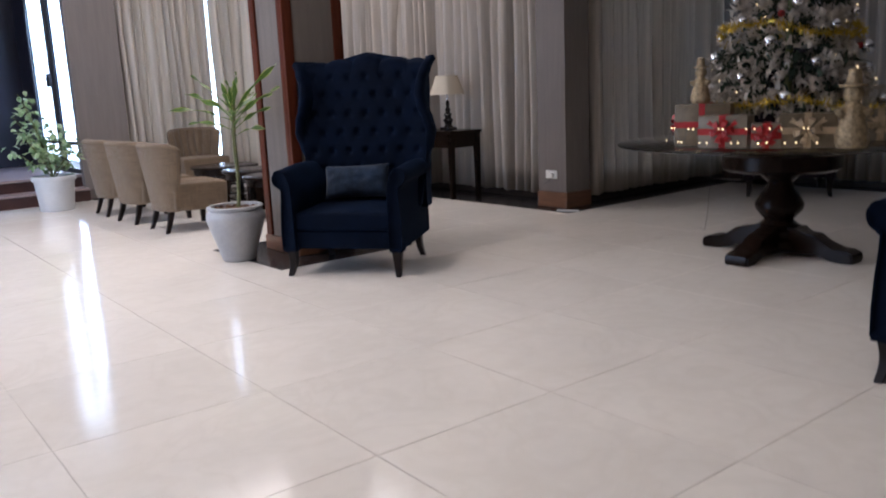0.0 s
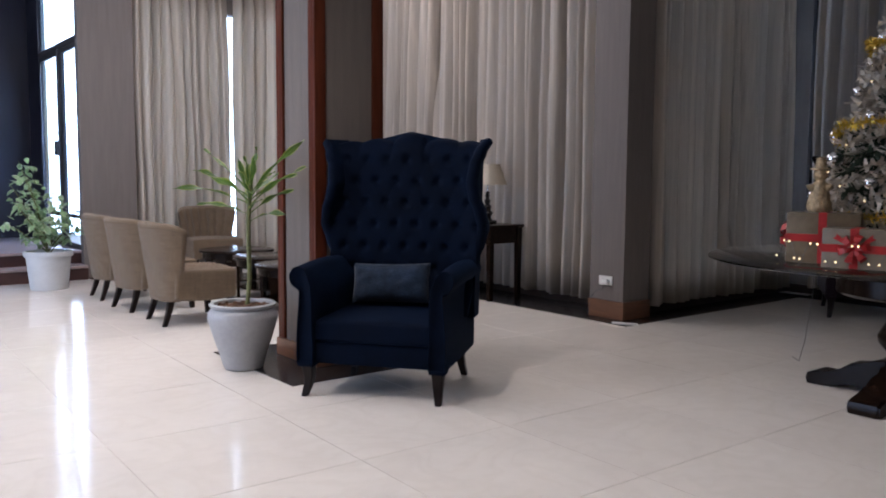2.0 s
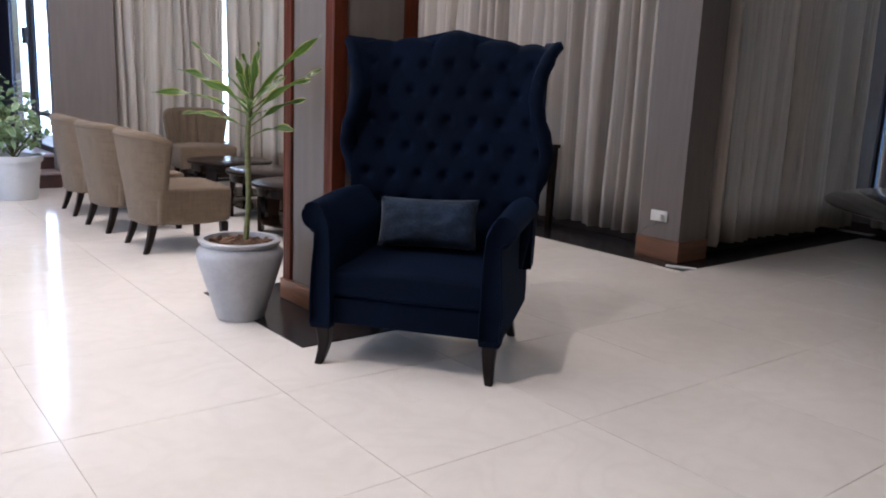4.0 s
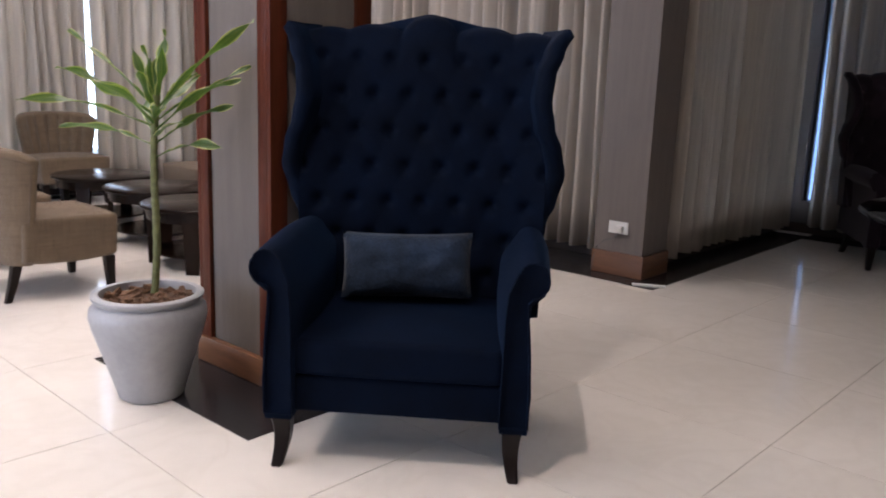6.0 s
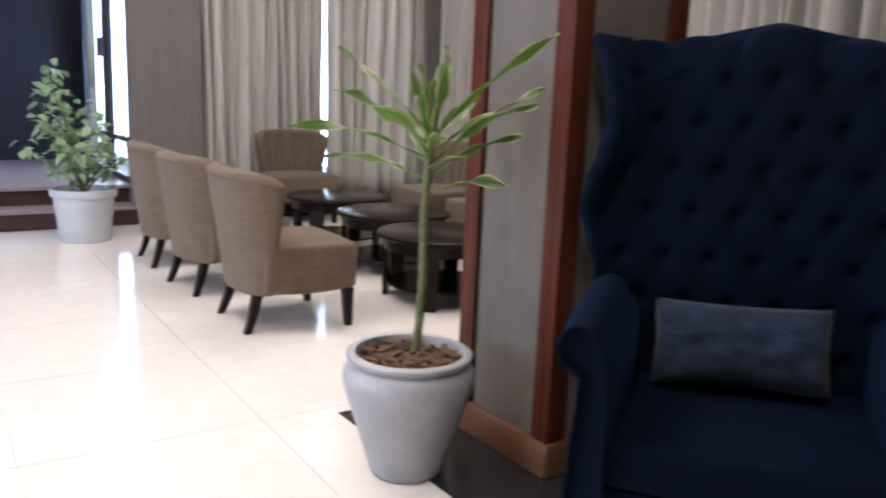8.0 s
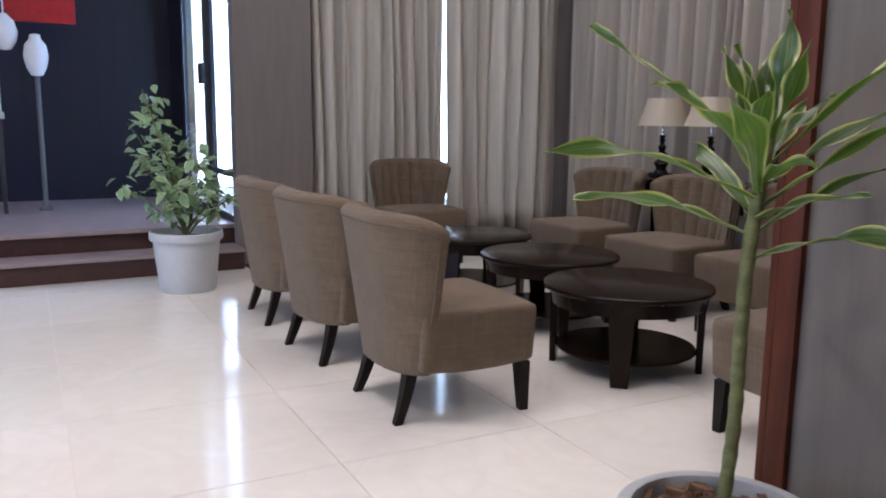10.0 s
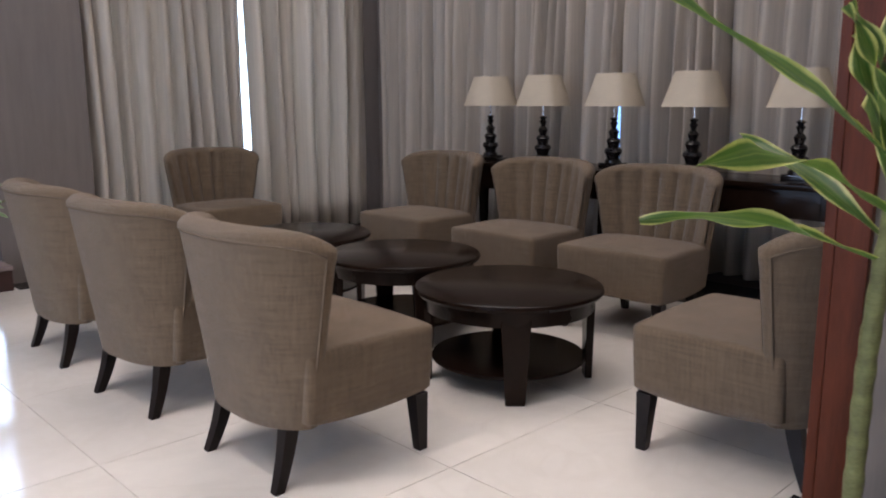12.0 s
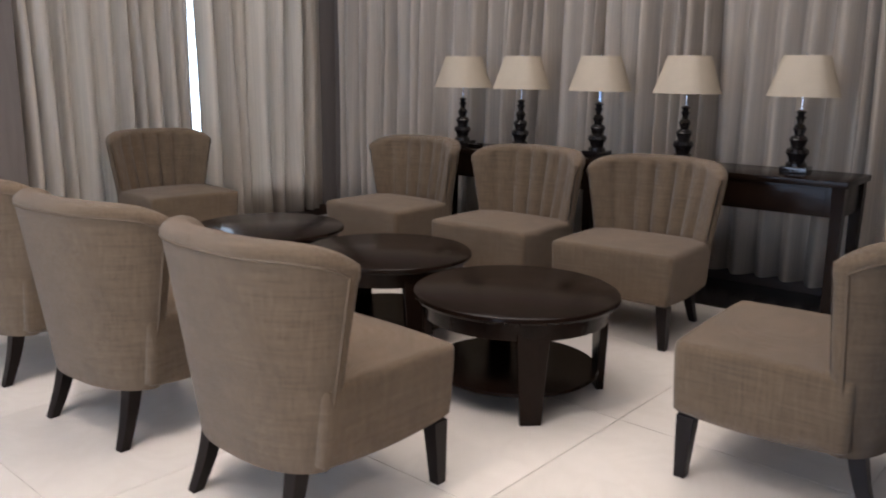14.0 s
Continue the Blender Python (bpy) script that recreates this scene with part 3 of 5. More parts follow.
# ---------------------------------------------------------------- wing chair
def wing_chair(m, label, cloth, group=""):
    """Front towards local -y, origin on the floor between the front feet."""
    c = thing("wing_chair", m, label, "armchair", group)
    part("seat_base", boxed(-0.352, 0.352, -0.006, 0.66, 0.186, 0.312, 0.014, 3), cloth, c)
    bm = boxed(-0.345, 0.345, -0.016, 0.64, 0.315, 0.436, 0.026, 4)
    bmesh.ops.subdivide_edges(bm, edges=[e for e in bm.edges if e.calc_length() > 0.2], cuts=8, use_grid_fill=True)
    for v in bm.verts:
        if v.co.z > 0.40:
            x, y = v.co.x / 0.345, (v.co.y - 0.28) / 0.30
            v.co.z += 0.020 * max(0, 1 - x * x) * max(0, 1 - y ** 4) + 0.035 * max(0, v.co.y) + 0.004 * noise.noise((v.co.x * 7, v.co.y * 7, 1.5))
        elif v.co.y < 0:
            v.co.y -= 0.008 * max(0, 1 - (v.co.x / 0.345) ** 2)
    part("seat_cushion", bm, cloth, c, angle=70)
    # arms: a slim front panel under an outward scroll, padded towards the seat
    for s in (-1, 1):
        rows = []
        for y, k, pad, dz in ((-0.040, 0.80, -0.014, -0.008), (-0.052, 0.95, -0.006, -0.002), (-0.052, 0.99, 0.0, 0.0), (-0.040, 1.0, 0.004, 0.0), (0.02, 1.0, 0.016, 0.002), (0.14, 1.0, 0.030, 0.008), (0.28, 1.0, 0.036, 0.014), (0.44, 0.98, 0.034, 0.016), (0.58, 0.96, 0.024, 0.012), (0.70, 0.94, 0.01, 0.01)):
            prof = [(0.340, 0.192), (0.432, 0.192), (0.433, 0.30), (0.426, 0.44), (0.416, 0.55), (0.414, 0.612)]
            for j in range(12):
                a = radians(-88 + j * 22)
                prof.append((0.424 + (0.050 + 0.3 * pad) * math.cos(a), 0.682 + dz + (0.058 + 0.2 * max(0, pad)) * math.sin(a)))
            prof += [(0.352 - pad, 0.640 + dz), (0.346 - pad, 0.56), (0.344 - 0.8 * pad, 0.46), (0.342 - 0.3 * pad, 0.36), (0.340, 0.28)]
            rows.append([(s * (0.395 + (x - 0.395) * k), y, 0.46 + (z - 0.46) * (0.5 + 0.5 * k)) for x, z in prof])
        arm = part("arm", skin(rows, wrap=True, caps=True), cloth, c, angle=60)
        part("piping", tube([(x, -0.053, z) for x, y, z in rows[2]], 0.005, 6, closed=True), cloth, arm)
    # tufted back with a scalloped top

    def crest(x):
        a = abs(x)
        z = 1.462 + 0.072 * max(0.0, math.cos(min(a / 0.105, 1.0) * math.pi / 2)) ** 0.6 + 0.030 * max(0.0, math.cos(min(abs(a - 0.215) / 0.105, 1.0) * math.pi / 2)) ** 0.6 + 0.014 * max(0.0, math.cos(min(abs(a - 0.385) / 0.07, 1.0) * math.pi / 2))
        return z

    def back_y(z):
        return 0.585 + 0.10 * (z - 0.42)
    front, rear = [], []
    nx, nz = 96, 92
    for j in range(nz + 1):
        f, r = [], []
        for i in range(nx + 1):
            x = -0.47 + 0.94 * i / nx
            top = crest(x)
            g = j / nz
            z = 0.40 + (top - 0.40) * g
            a, b = x / 0.134 + z / 0.272, x / 0.134 - z / 0.272
            pa, pb = a - round(a), b - round(b)
            near = ((pa + pb) * 0.067) ** 2 + ((pa - pb) * 0.136) ** 2
            puff = 0.030 * (1 - math.exp(-near / 0.00060)) + 0.005 * (abs(math.sin(math.pi * a)) * abs(math.sin(math.pi * b))) ** 0.4
            ease = min(1, (1 - g) * 9)
            edge = 0.05 * (1 - math.sqrt(max(0, 1 - max(0, (g - 0.95) / 0.05) ** 2)))
            curve = -0.10 * max(0, abs(x) - 0.30) ** 1.5 / 0.17 ** 1.5 * 0.5
            f.append((x, back_y(z) - puff * ease + edge + curve, z))
            r.append((x * 0.98, back_y(z) + 0.11 - edge, z))
        front.append(f), rear.append(r[::-1])
    rows = [f + r for f, r in zip(front, rear)]
    part("backrest", skin(rows, wrap=True, caps=True), cloth, c, angle=80)
    # buttons in the tufts
    bt = lathe([(0.0, -0.007), (0.008, -0.005), (0.011, 0.0), (0.0, 0.001)], 8, m=pose(0, 0, 0, -90, 0, 0))
    proto = None
    for r in range(4, 11):
        z = r * 0.136
        if not 0.62 < z < 1.42:
            continue
        for k in range(-6, 7):
            x = 0.067 * k
            if (k + r) % 2 or abs(x) > 0.41:
                continue
            if proto is None:
                proto = part("tuft_button", bt, cloth, c, m=pose(x, back_y(z) + 0.004, z))
            else:
                o = proto.copy()
                scene.collection.objects.link(o)
                o.matrix_basis = pose(x, back_y(z) + 0.004, z)
    # wings

    def side(z):
        pts = ((0.40, 0.44), (0.60, 0.462), (0.76, 0.486), (0.84, 0.520), (0.95, 0.546), (1.04, 0.528), (1.13, 0.493), (1.22, 0.478), (1.31, 0.488), (1.40, 0.518), (1.48, 0.560))
        for (a, p), (b, q) in zip(pts, pts[1:]):
            if z <= b:
                t = (z - a) / (b - a)
                return 0.962 * (p + (q - p) * t * t * (3 - 2 * t))
        return 0.962 * pts[-1][1]
    for s in (-1, 1):
        rows = []
        for j in range(41):
            z = 0.42 + (1.484 - 0.42) * j / 40
            x = side(z)
            fy = 0.47 + 0.10 * (z - 0.42) + 0.055 * math.sin((z - 0.55) * 7.4) - 0.02 * (z > 1.35)
            by = back_y(z) + 0.09
            t = 0.034 * (1 if z < 1.45 else math.sqrt(max(0.05, 1 - ((z - 1.45) / 0.036) ** 2)))
            ring = []
            for k in range(9):
                a = math.pi * k / 8
                ring.append((s * (x - 0.018 + t * math.cos(a)), fy + 0.03 - t * 1.1 * math.sin(a), z))
            ring += [(s * (x - 0.022 - t - 0.012), (fy + by) / 2 + 0.01, z), (s * (x - 0.10), by, z), (s * (x - 0.045), by + 0.015, z), (s * (x - 0.022 + t * 0.9), (fy + by) / 2 + 0.01, z)]
            rows.append(ring)
        part("wing", skin(rows, wrap=True, caps=True), cloth, c, angle=70)
    for s in (-1, 1):
        bm = bmesh.new()
        taper(bm, s * 0.384, -0.006, 0.0, 0.176, 0.036, 0.038, 0.066, 0.066, dx=s * 0.010, dy=-0.030, bow=-0.75, n=7)
        bmesh.ops.bevel(bm, geom=list(bm.edges), offset=0.005, segments=1, affect="EDGES")
        part("leg", bm, LEGWOOD, c, "dark curved wooden leg")
        part("leg_collar", boxed(s * 0.386 - 0.046, s * 0.386 + 0.046, -0.055, 0.037, 0.172, 0.197, 0.006), cloth, c)
        bm = bmesh.new()
        taper(bm, s * 0.36, 0.63, 0.0, 0.196, 0.036, 0.036, 0.052, 0.055, dx=s * 0.01, dy=0.075, bow=-0.3, n=5)
        part("leg", bm, LEGWOOD, c, "dark raked wooden back leg")
    return c


def cushion(m, w, h, d, label):
    rows = []
    nx, nz = 28, 16
    for side in (-1, 1):
        for j in range(nz + 1):
            row = []
            for i in range(nx + 1):
                a, b = -1 + 2 * i / nx, -1 + 2 * j / nz
                puff = max(0.0, (1 - a ** 4) * (1 - b ** 4)) ** 0.72
                wr = 0.018 * noise.noise((a * 3.1, b * 2.6, side * 4.0)) * puff
                row.append((a * w / 2 * (1 - 0.04 * (1 - b * b)), side * (d / 2 * puff + wr), b * h / 2 * (1 - 0.07 * (1 - a * a))))
            rows.append(row if side < 0 else row)
    bm = bmesh.new()
    for s in range(2):
        vs = [[bm.verts.new(p) for p in r] for r in rows[s * (nz + 1):(s + 1) * (nz + 1)]]
        for a, b in zip(vs, vs[1:]):
            for k in range(nx):
                bm.faces.new((a[k], a[k + 1], b[k + 1], b[k]) if s == 0 else (a[k], b[k], b[k + 1], a[k + 1]))
    bmesh.ops.remove_doubles(bm, verts=bm.verts, dist=0.0008)
    return tagged(part("throw_pillow", bm, NAVYCUSH, None, label, m, angle=80), category="cushion")


CH1 = pose(-0.585, 5.763, 0, 0, 0, -9)
wing_chair(CH1, "high-backed navy velvet wing chair with deep tufted buttons, beside the pillar", NAVY, "wing chairs")
cushion(CH1 @ pose(-0.030, 0.43, 0.604, -17, -1.5, 3), 0.49, 0.25, 0.15, "small slate-blue crushed velvet cushion on the wing chair")
wing_chair(pose(2.30, 3.30, 0, 0, 0, -50), "high-backed navy velvet wing chair near the decorated table", NAVY, "wing chairs")
wing_chair(pose(3.44, 8.90, 0, 0, 0, -14), "dark plum high-backed wing chair in the dim corner", PLUM, "wing chairs")


# ---------------------------------------------------------------- slipper chairs
def slipper_chair(m, label):
    """Low armless chair, front towards local -y, origin under its middle."""
    c = thing("slipper_chair", m, label, "chair", "taupe slipper chairs")
    bm = boxed(-0.320, 0.320, -0.315, 0.21, 0.200, 0.462, 0.030, 4)
    bmesh.ops.subdivide_edges(bm, edges=[e for e in bm.edges if e.calc_length() > 0.2], cuts=6, use_grid_fill=True)
    for v in bm.verts:
        x, y = v.co.x / 0.325, (v.co.y + 0.06) / 0.275
        if v.co.z > 0.44:
            v.co.z += 0.024 * max(0, 1 - x * x) * max(0, 1 - y * y)
        f = (v.co.z - 0.200) / 0.26
        v.co.x *= 1 - 0.05 * (1 - f) + 0.012 * math.sin(math.pi * f)
        v.co.y -= 0.012 * f * (v.co.y < -0.2) * (1 - 0.4 * x * x)
        v.co.z -= 0.02 * (v.co.z < 0.22) * (abs(v.co.y + 0.06) / 0.275) ** 2 * -1
    part("seat", bm, LINEN, c, angle=60)

    def line(s, z):
        g = (z - 0.205) / 0.65
        w = 0.270 + 0.106 * min(g, 1.0)
        x = w * s * (1 - 0.06 * s * s) / 0.94
        y = 0.245 + 0.095 * g - (0.095 + 0.125 * g) * abs(s) ** 2.7
        return x, y

    def top(s):
        return 0.866 - 0.012 * s * s - 0.062 * abs(s) ** 8
    ns = 64
    ss = [math.sin(math.pi / 2 * (-1 + 2 * i / ns)) for i in range(ns + 1)]
    rows = []

    def offset(s, z, d):
        x0, y0 = line(s - 0.01, z)
        x1, y1 = line(s + 0.01, z)
        t = Vector((x1 - x0, y1 - y0)).normalized()
        x, y = line(s, z)
        return x + t.y * -d * -1 * -1, y + t.x * d
    th = lambda s: 0.048 * math.sqrt(max(0.0, 1 - abs(s) ** 7)) + 0.004
    for j in range(15):                                   # outer face, floor side up
        g = j / 14
        rows.append([(*offset(s, 0.205 + (top(s) - 0.05 - 0.205) * g, th(s)), 0.205 + (top(s) - 0.05 - 0.205) * g) for s in ss])
    for j in range(1, 8):                                 # rolled crest
        a = math.pi * j / 8
        rows.append([(*offset(s, top(s), th(s) * math.cos(a) * 1.06), top(s) - 0.05 + 0.05 * math.sin(a)) for s in ss])
    for j in range(15):                                   # channelled inner face
        g = 1 - j / 14
        row = []
        for s in ss:
            z = 0.34 + (top(s) - 0.05 - 0.34) * g
            q = abs(math.sin(math.pi * (s * 0.98 + 1) * 3.5)) ** 0.5
            row.append((*offset(s, z, -th(s) + (0.034 - 0.034 * q) * min(1, (1 - abs(s)) * 8)), z))
        rows.append(row)
    back = part("backrest", skin(rows, wrap=False), LINEN, c, "curved back with vertical channels inside", angle=80)
    for sgn in (-1, 1):
        edge = [(*offset(sgn * 0.955, 0.207 + (top(0.955) - 0.05 - 0.207) * k / 20, th(0.955) + 0.002), 0.207 + (top(0.955) - 0.05 - 0.207) * k / 20) for k in range(21)]
        part("piping", tube(edge, 0.005, 6), PIPING, back)
    edge = [(*offset(s, top(s) - 0.05, th(s) + 0.002), top(s) - 0.045) for s in [-0.955 + 1.91 * k / 30 for k in range(31)]]
    part("piping", tube(edge, 0.005, 6), PIPING, back)
    for s in (-1, 1):
        bm = bmesh.new()
        taper(bm, s * 0.275, -0.27, 0, 0.212, 0.036, 0.036, 0.056, 0.056, dx=s * 0.012, dy=-0.004)
        part("leg", bm, LEGWOOD, c, "dark tapered wooden leg", smooth=False)
        bm = bmesh.new()
        taper(bm, s * 0.205, 0.215, 0, 0.215, 0.034, 0.034, 0.052, 0.052, dx=s * 0.02, dy=0.065, bow=-0.10, n=4)
        part("leg", bm, LEGWOOD, c, "dark splayed wooden back leg", smooth=False)
    return c


SLIP = "low taupe linen slipper chair with curved channelled back"
first = slipper_chair(W(3.715, 7.635, 0, 88), SLIP)
for u, v, a in ((3.699, 8.533, 93.8), (3.713, 9.388, 87), (5.97, 9.39, -91), (5.93, 8.46, -89), (5.915, 7.645, -88), (4.83, 6.502, 181.6)):
    copy_thing(first, W(u, v, 0, a))
tagged(copy_thing(first, W(5.24, 10.80, 0, -5)), label="low taupe linen slipper chair set against the drapes")


# ---------------------------------------------------------------- coffee tables
def coffee_table(m, label):
    t = thing("coffee_table", m, label, "coffee table", "round coffee tables")
    part("tabletop", lathe([(0.0, 0.395), (0.395, 0.395), (0.412, 0.401), (0.418, 0.412), (0.414, 0.424), (0.404, 0.430), (0.0, 0.4305)], 72), ESPRESSO, t, "polished dark round top")
    part("apron", lathe([(0.365, 0.394), (0.385, 0.394), (0.375, 0.330), (0.355, 0.330)], 64), ESPRESSO, t)
    part("shelf", lathe([(0.0, 0.095), (0.335, 0.095), (0.345, 0.103), (0.340, 0.113), (0.0, 0.1135)], 64), ESPRESSO, t, "round lower shelf")
    for k in range(4):
        bm = bmesh.new()
        taper(bm, 0, -0.358, 0, 0.394, 0.082, 0.032, 0.128, 0.036, bow=0, n=3)
        bmesh.ops.bevel(bm, geom=list(bm.edges), offset=0.003, segments=1, affect="EDGES")
        part("leg", bm, ESPRESSO, t, "broad tapering leg", pose(0, 0, 0, 0, 0, 90 * k + 45))
    return t


T1 = coffee_table(W(4.785, 7.61, 0, 0), "round espresso wood coffee table with a lower shelf")
copy_thing(T1, W(4.96, 8.50, 0, 20))
copy_thing(T1, W(4.97, 9.42, 0, -8))


# ---------------------------------------------------------------- consoles and lamps
def console(m, length):
    c = thing("console_table", m, "dark espresso wood console table with a deep apron, against the drapes", "console table", "console tables")
    d = 0.46
    part("tabletop", boxed(-0.015, length + 0.015, -0.015, d, 0.742, 0.775, 0.005), ESPRESSO, c)
    part("apron", boxed(0.012, length - 0.012, 0.012, d - 0.02, 0.585, 0.741, 0.004), ESPRESSO, c)
    for k in range(2):
        part("drawer_front", boxed(0.085 + k * (length - 0.17) / 2 + 0.006, 0.085 + (k + 1) * (length - 0.17) / 2 - 0.006, 0.002, 0.0118, 0.602, 0.728, 0.002), ESPRESSO, c)
    for x in (0.0, length - 0.06):
        for y in (0.0, d - 0.075):
            bm = bmesh.new()
            taper(bm, x + 0.03, y + 0.03, 0.005, 0.741, 0.045, 0.045, 0.062, 0.062)
            part("leg", bm, ESPRESSO, c, smooth=False)
    return c


console(W(6.50, 8.22, 0, -90), 1.39)
console(W(6.50, 9.70, 0, -90), 1.45)


def table_lamp(m):
    l = thing("table_lamp", m, "unlit table lamp, cream shade on a black turned base", "table lamp", "lamps on the consoles")
    part("base", boxed(-0.07, 0.07, -0.07, 0.07, 0, 0.034, 0.005), BLACKGLOSS, l, "square black foot")
    prof = [(0.0, 0.034), (0.055, 0.034), (0.052, 0.052), (0.040, 0.060), (0.046, 0.085), (0.060, 0.105), (0.056, 0.125), (0.036, 0.138), (0.041, 0.160), (0.048, 0.176), (0.040, 0.192), (0.024, 0.202),
            (0.030, 0.222), (0.035, 0.236), (0.026, 0.252), (0.016, 0.262), (0.020, 0.282), (0.028, 0.296), (0.016, 0.306), (0.022, 0.318), (0.030, 0.324), (0.014, 0.334), (0.0, 0.336)]
    part("turned_stem", lathe(prof, 28), BLACKGLOSS, l, "glossy black turned stem")
    part("rod", lathe([(0.005, 0.334), (0.005, 0.60), (0.009, 0.603), (0.009, 0.622), (0.0, 0.625)], 10), SILVER, l, "thin metal rod with finial")
    bm = lathe([(0.184, 0.405), (0.150, 0.511), (0.116, 0.617), (0.113, 0.617), (0.147, 0.511), (0.181, 0.405)], 40, square=0.28)
    bmesh.ops.delete(bm, geom=[f for f in bm.faces if len(f.verts) > 4], context="FACES")
    rim = [e for e in bm.edges if e.is_boundary]
    bmesh.ops.bridge_loops(bm, edges=rim)
    shade = part("shade", bm, SHADE, l, "cream fabric shade with rounded corners")
    bm = tube([(0.113 * math.cos(a), 0.113 * math.sin(a), 0.612) for a in [k * math.pi / 8 for k in range(16)]], 0.003, 5, closed=True)
    for a in (0, math.pi / 2):
        tube([(0.112 * math.cos(a), 0.112 * math.sin(a), 0.612), (-0.112 * math.cos(a), -0.112 * math.sin(a), 0.612)], 0.002, 5, bm)
    part("shade_ring", bm, SILVER, shade)
    return l


L1 = table_lamp(W(6.74, 7.145, 0.7755, 4))
for v, a in ((7.79, -6), (8.36, 0), (8.95, 10), (9.45, -3)):
    copy_thing(L1, W(6.74, v, 0.7755, a))
tagged(part("ash_dish", lathe([(0.0, 0.0), (0.05, 0.0), (0.062, 0.022), (0.055, 0.024), (0.04, 0.008), (0.0, 0.006)], 24), BLACKGLOSS, None, "small dark dish on the console table", W(6.66, 9.27, 0.776)), category="dish")


# ---------------------------------------------------------------- plants
def strap_leaf(reach, rise, width, twist, seed, n=22):
    """A strap leaf along local +y: a narrow channelled base, widest past the middle, wavy margins, the tip bending over."""
    bm = bmesh.new()
    uv = bm.loops.layers.uv.new("UVMap")
    us = (0, 0.09, 0.28, 0.5, 0.72, 0.91, 1)
    arch = 0.045 * reach + 0.006
    line = [Vector((0.018 * math.sin(3 * f + seed) * f, reach * f, rise * f + arch * math.sin(math.pi * f) - 0.06 * reach * max(0, f - 0.75) * 4 * math.sin(seed))) for f in [i / n for i in range(n + 1)]]
    rows = []
    for i in range(n + 1):
        f = i / n
        d = (line[min(i + 1, n)] - line[max(i - 1, 0)]).normalized()
        side = d.cross(Vector((0, 0, 1)))
        side = side.normalized() if side.length > 0.05 else Vector((1, 0, 0))
        tw = twist * f * f
        across = Matrix.Rotation(tw, 3, d) @ side
        up = across.cross(d)
        g = min(1, f / 0.58)
        w = width * (0.30 + 0.70 * g ** 1.6) if f < 0.58 else width * max(0.01, 1 - ((f - 0.58) / 0.42) ** 1.7)
        row = []
        for u in us:
            e = (u - 0.5) * 2
            fold = (0.60 * (1 - f) ** 1.5 + 0.05) * abs(e) * w / 2
            wave = 0.010 * math.sin(f * (11 + 2 * math.sin(seed * 3)) + seed + 1.3 * e) * e * e * min(1, f * 3)
            row.append(bm.verts.new(line[i] + across * (e * w / 2) + up * (fold + wave)))
        rows.append(row)
    for i in range(n):
        for k in range(len(us) - 1):
            fc = bm.faces.new((rows[i][k], rows[i][k + 1], rows[i + 1][k + 1], rows[i + 1][k]))
            for lp, (a, b) in zip(fc.loops, ((k, i), (k + 1, i), (k + 1, i + 1), (k, i + 1))):
                lp[uv].uv = (us[a], b / n)
    return bm


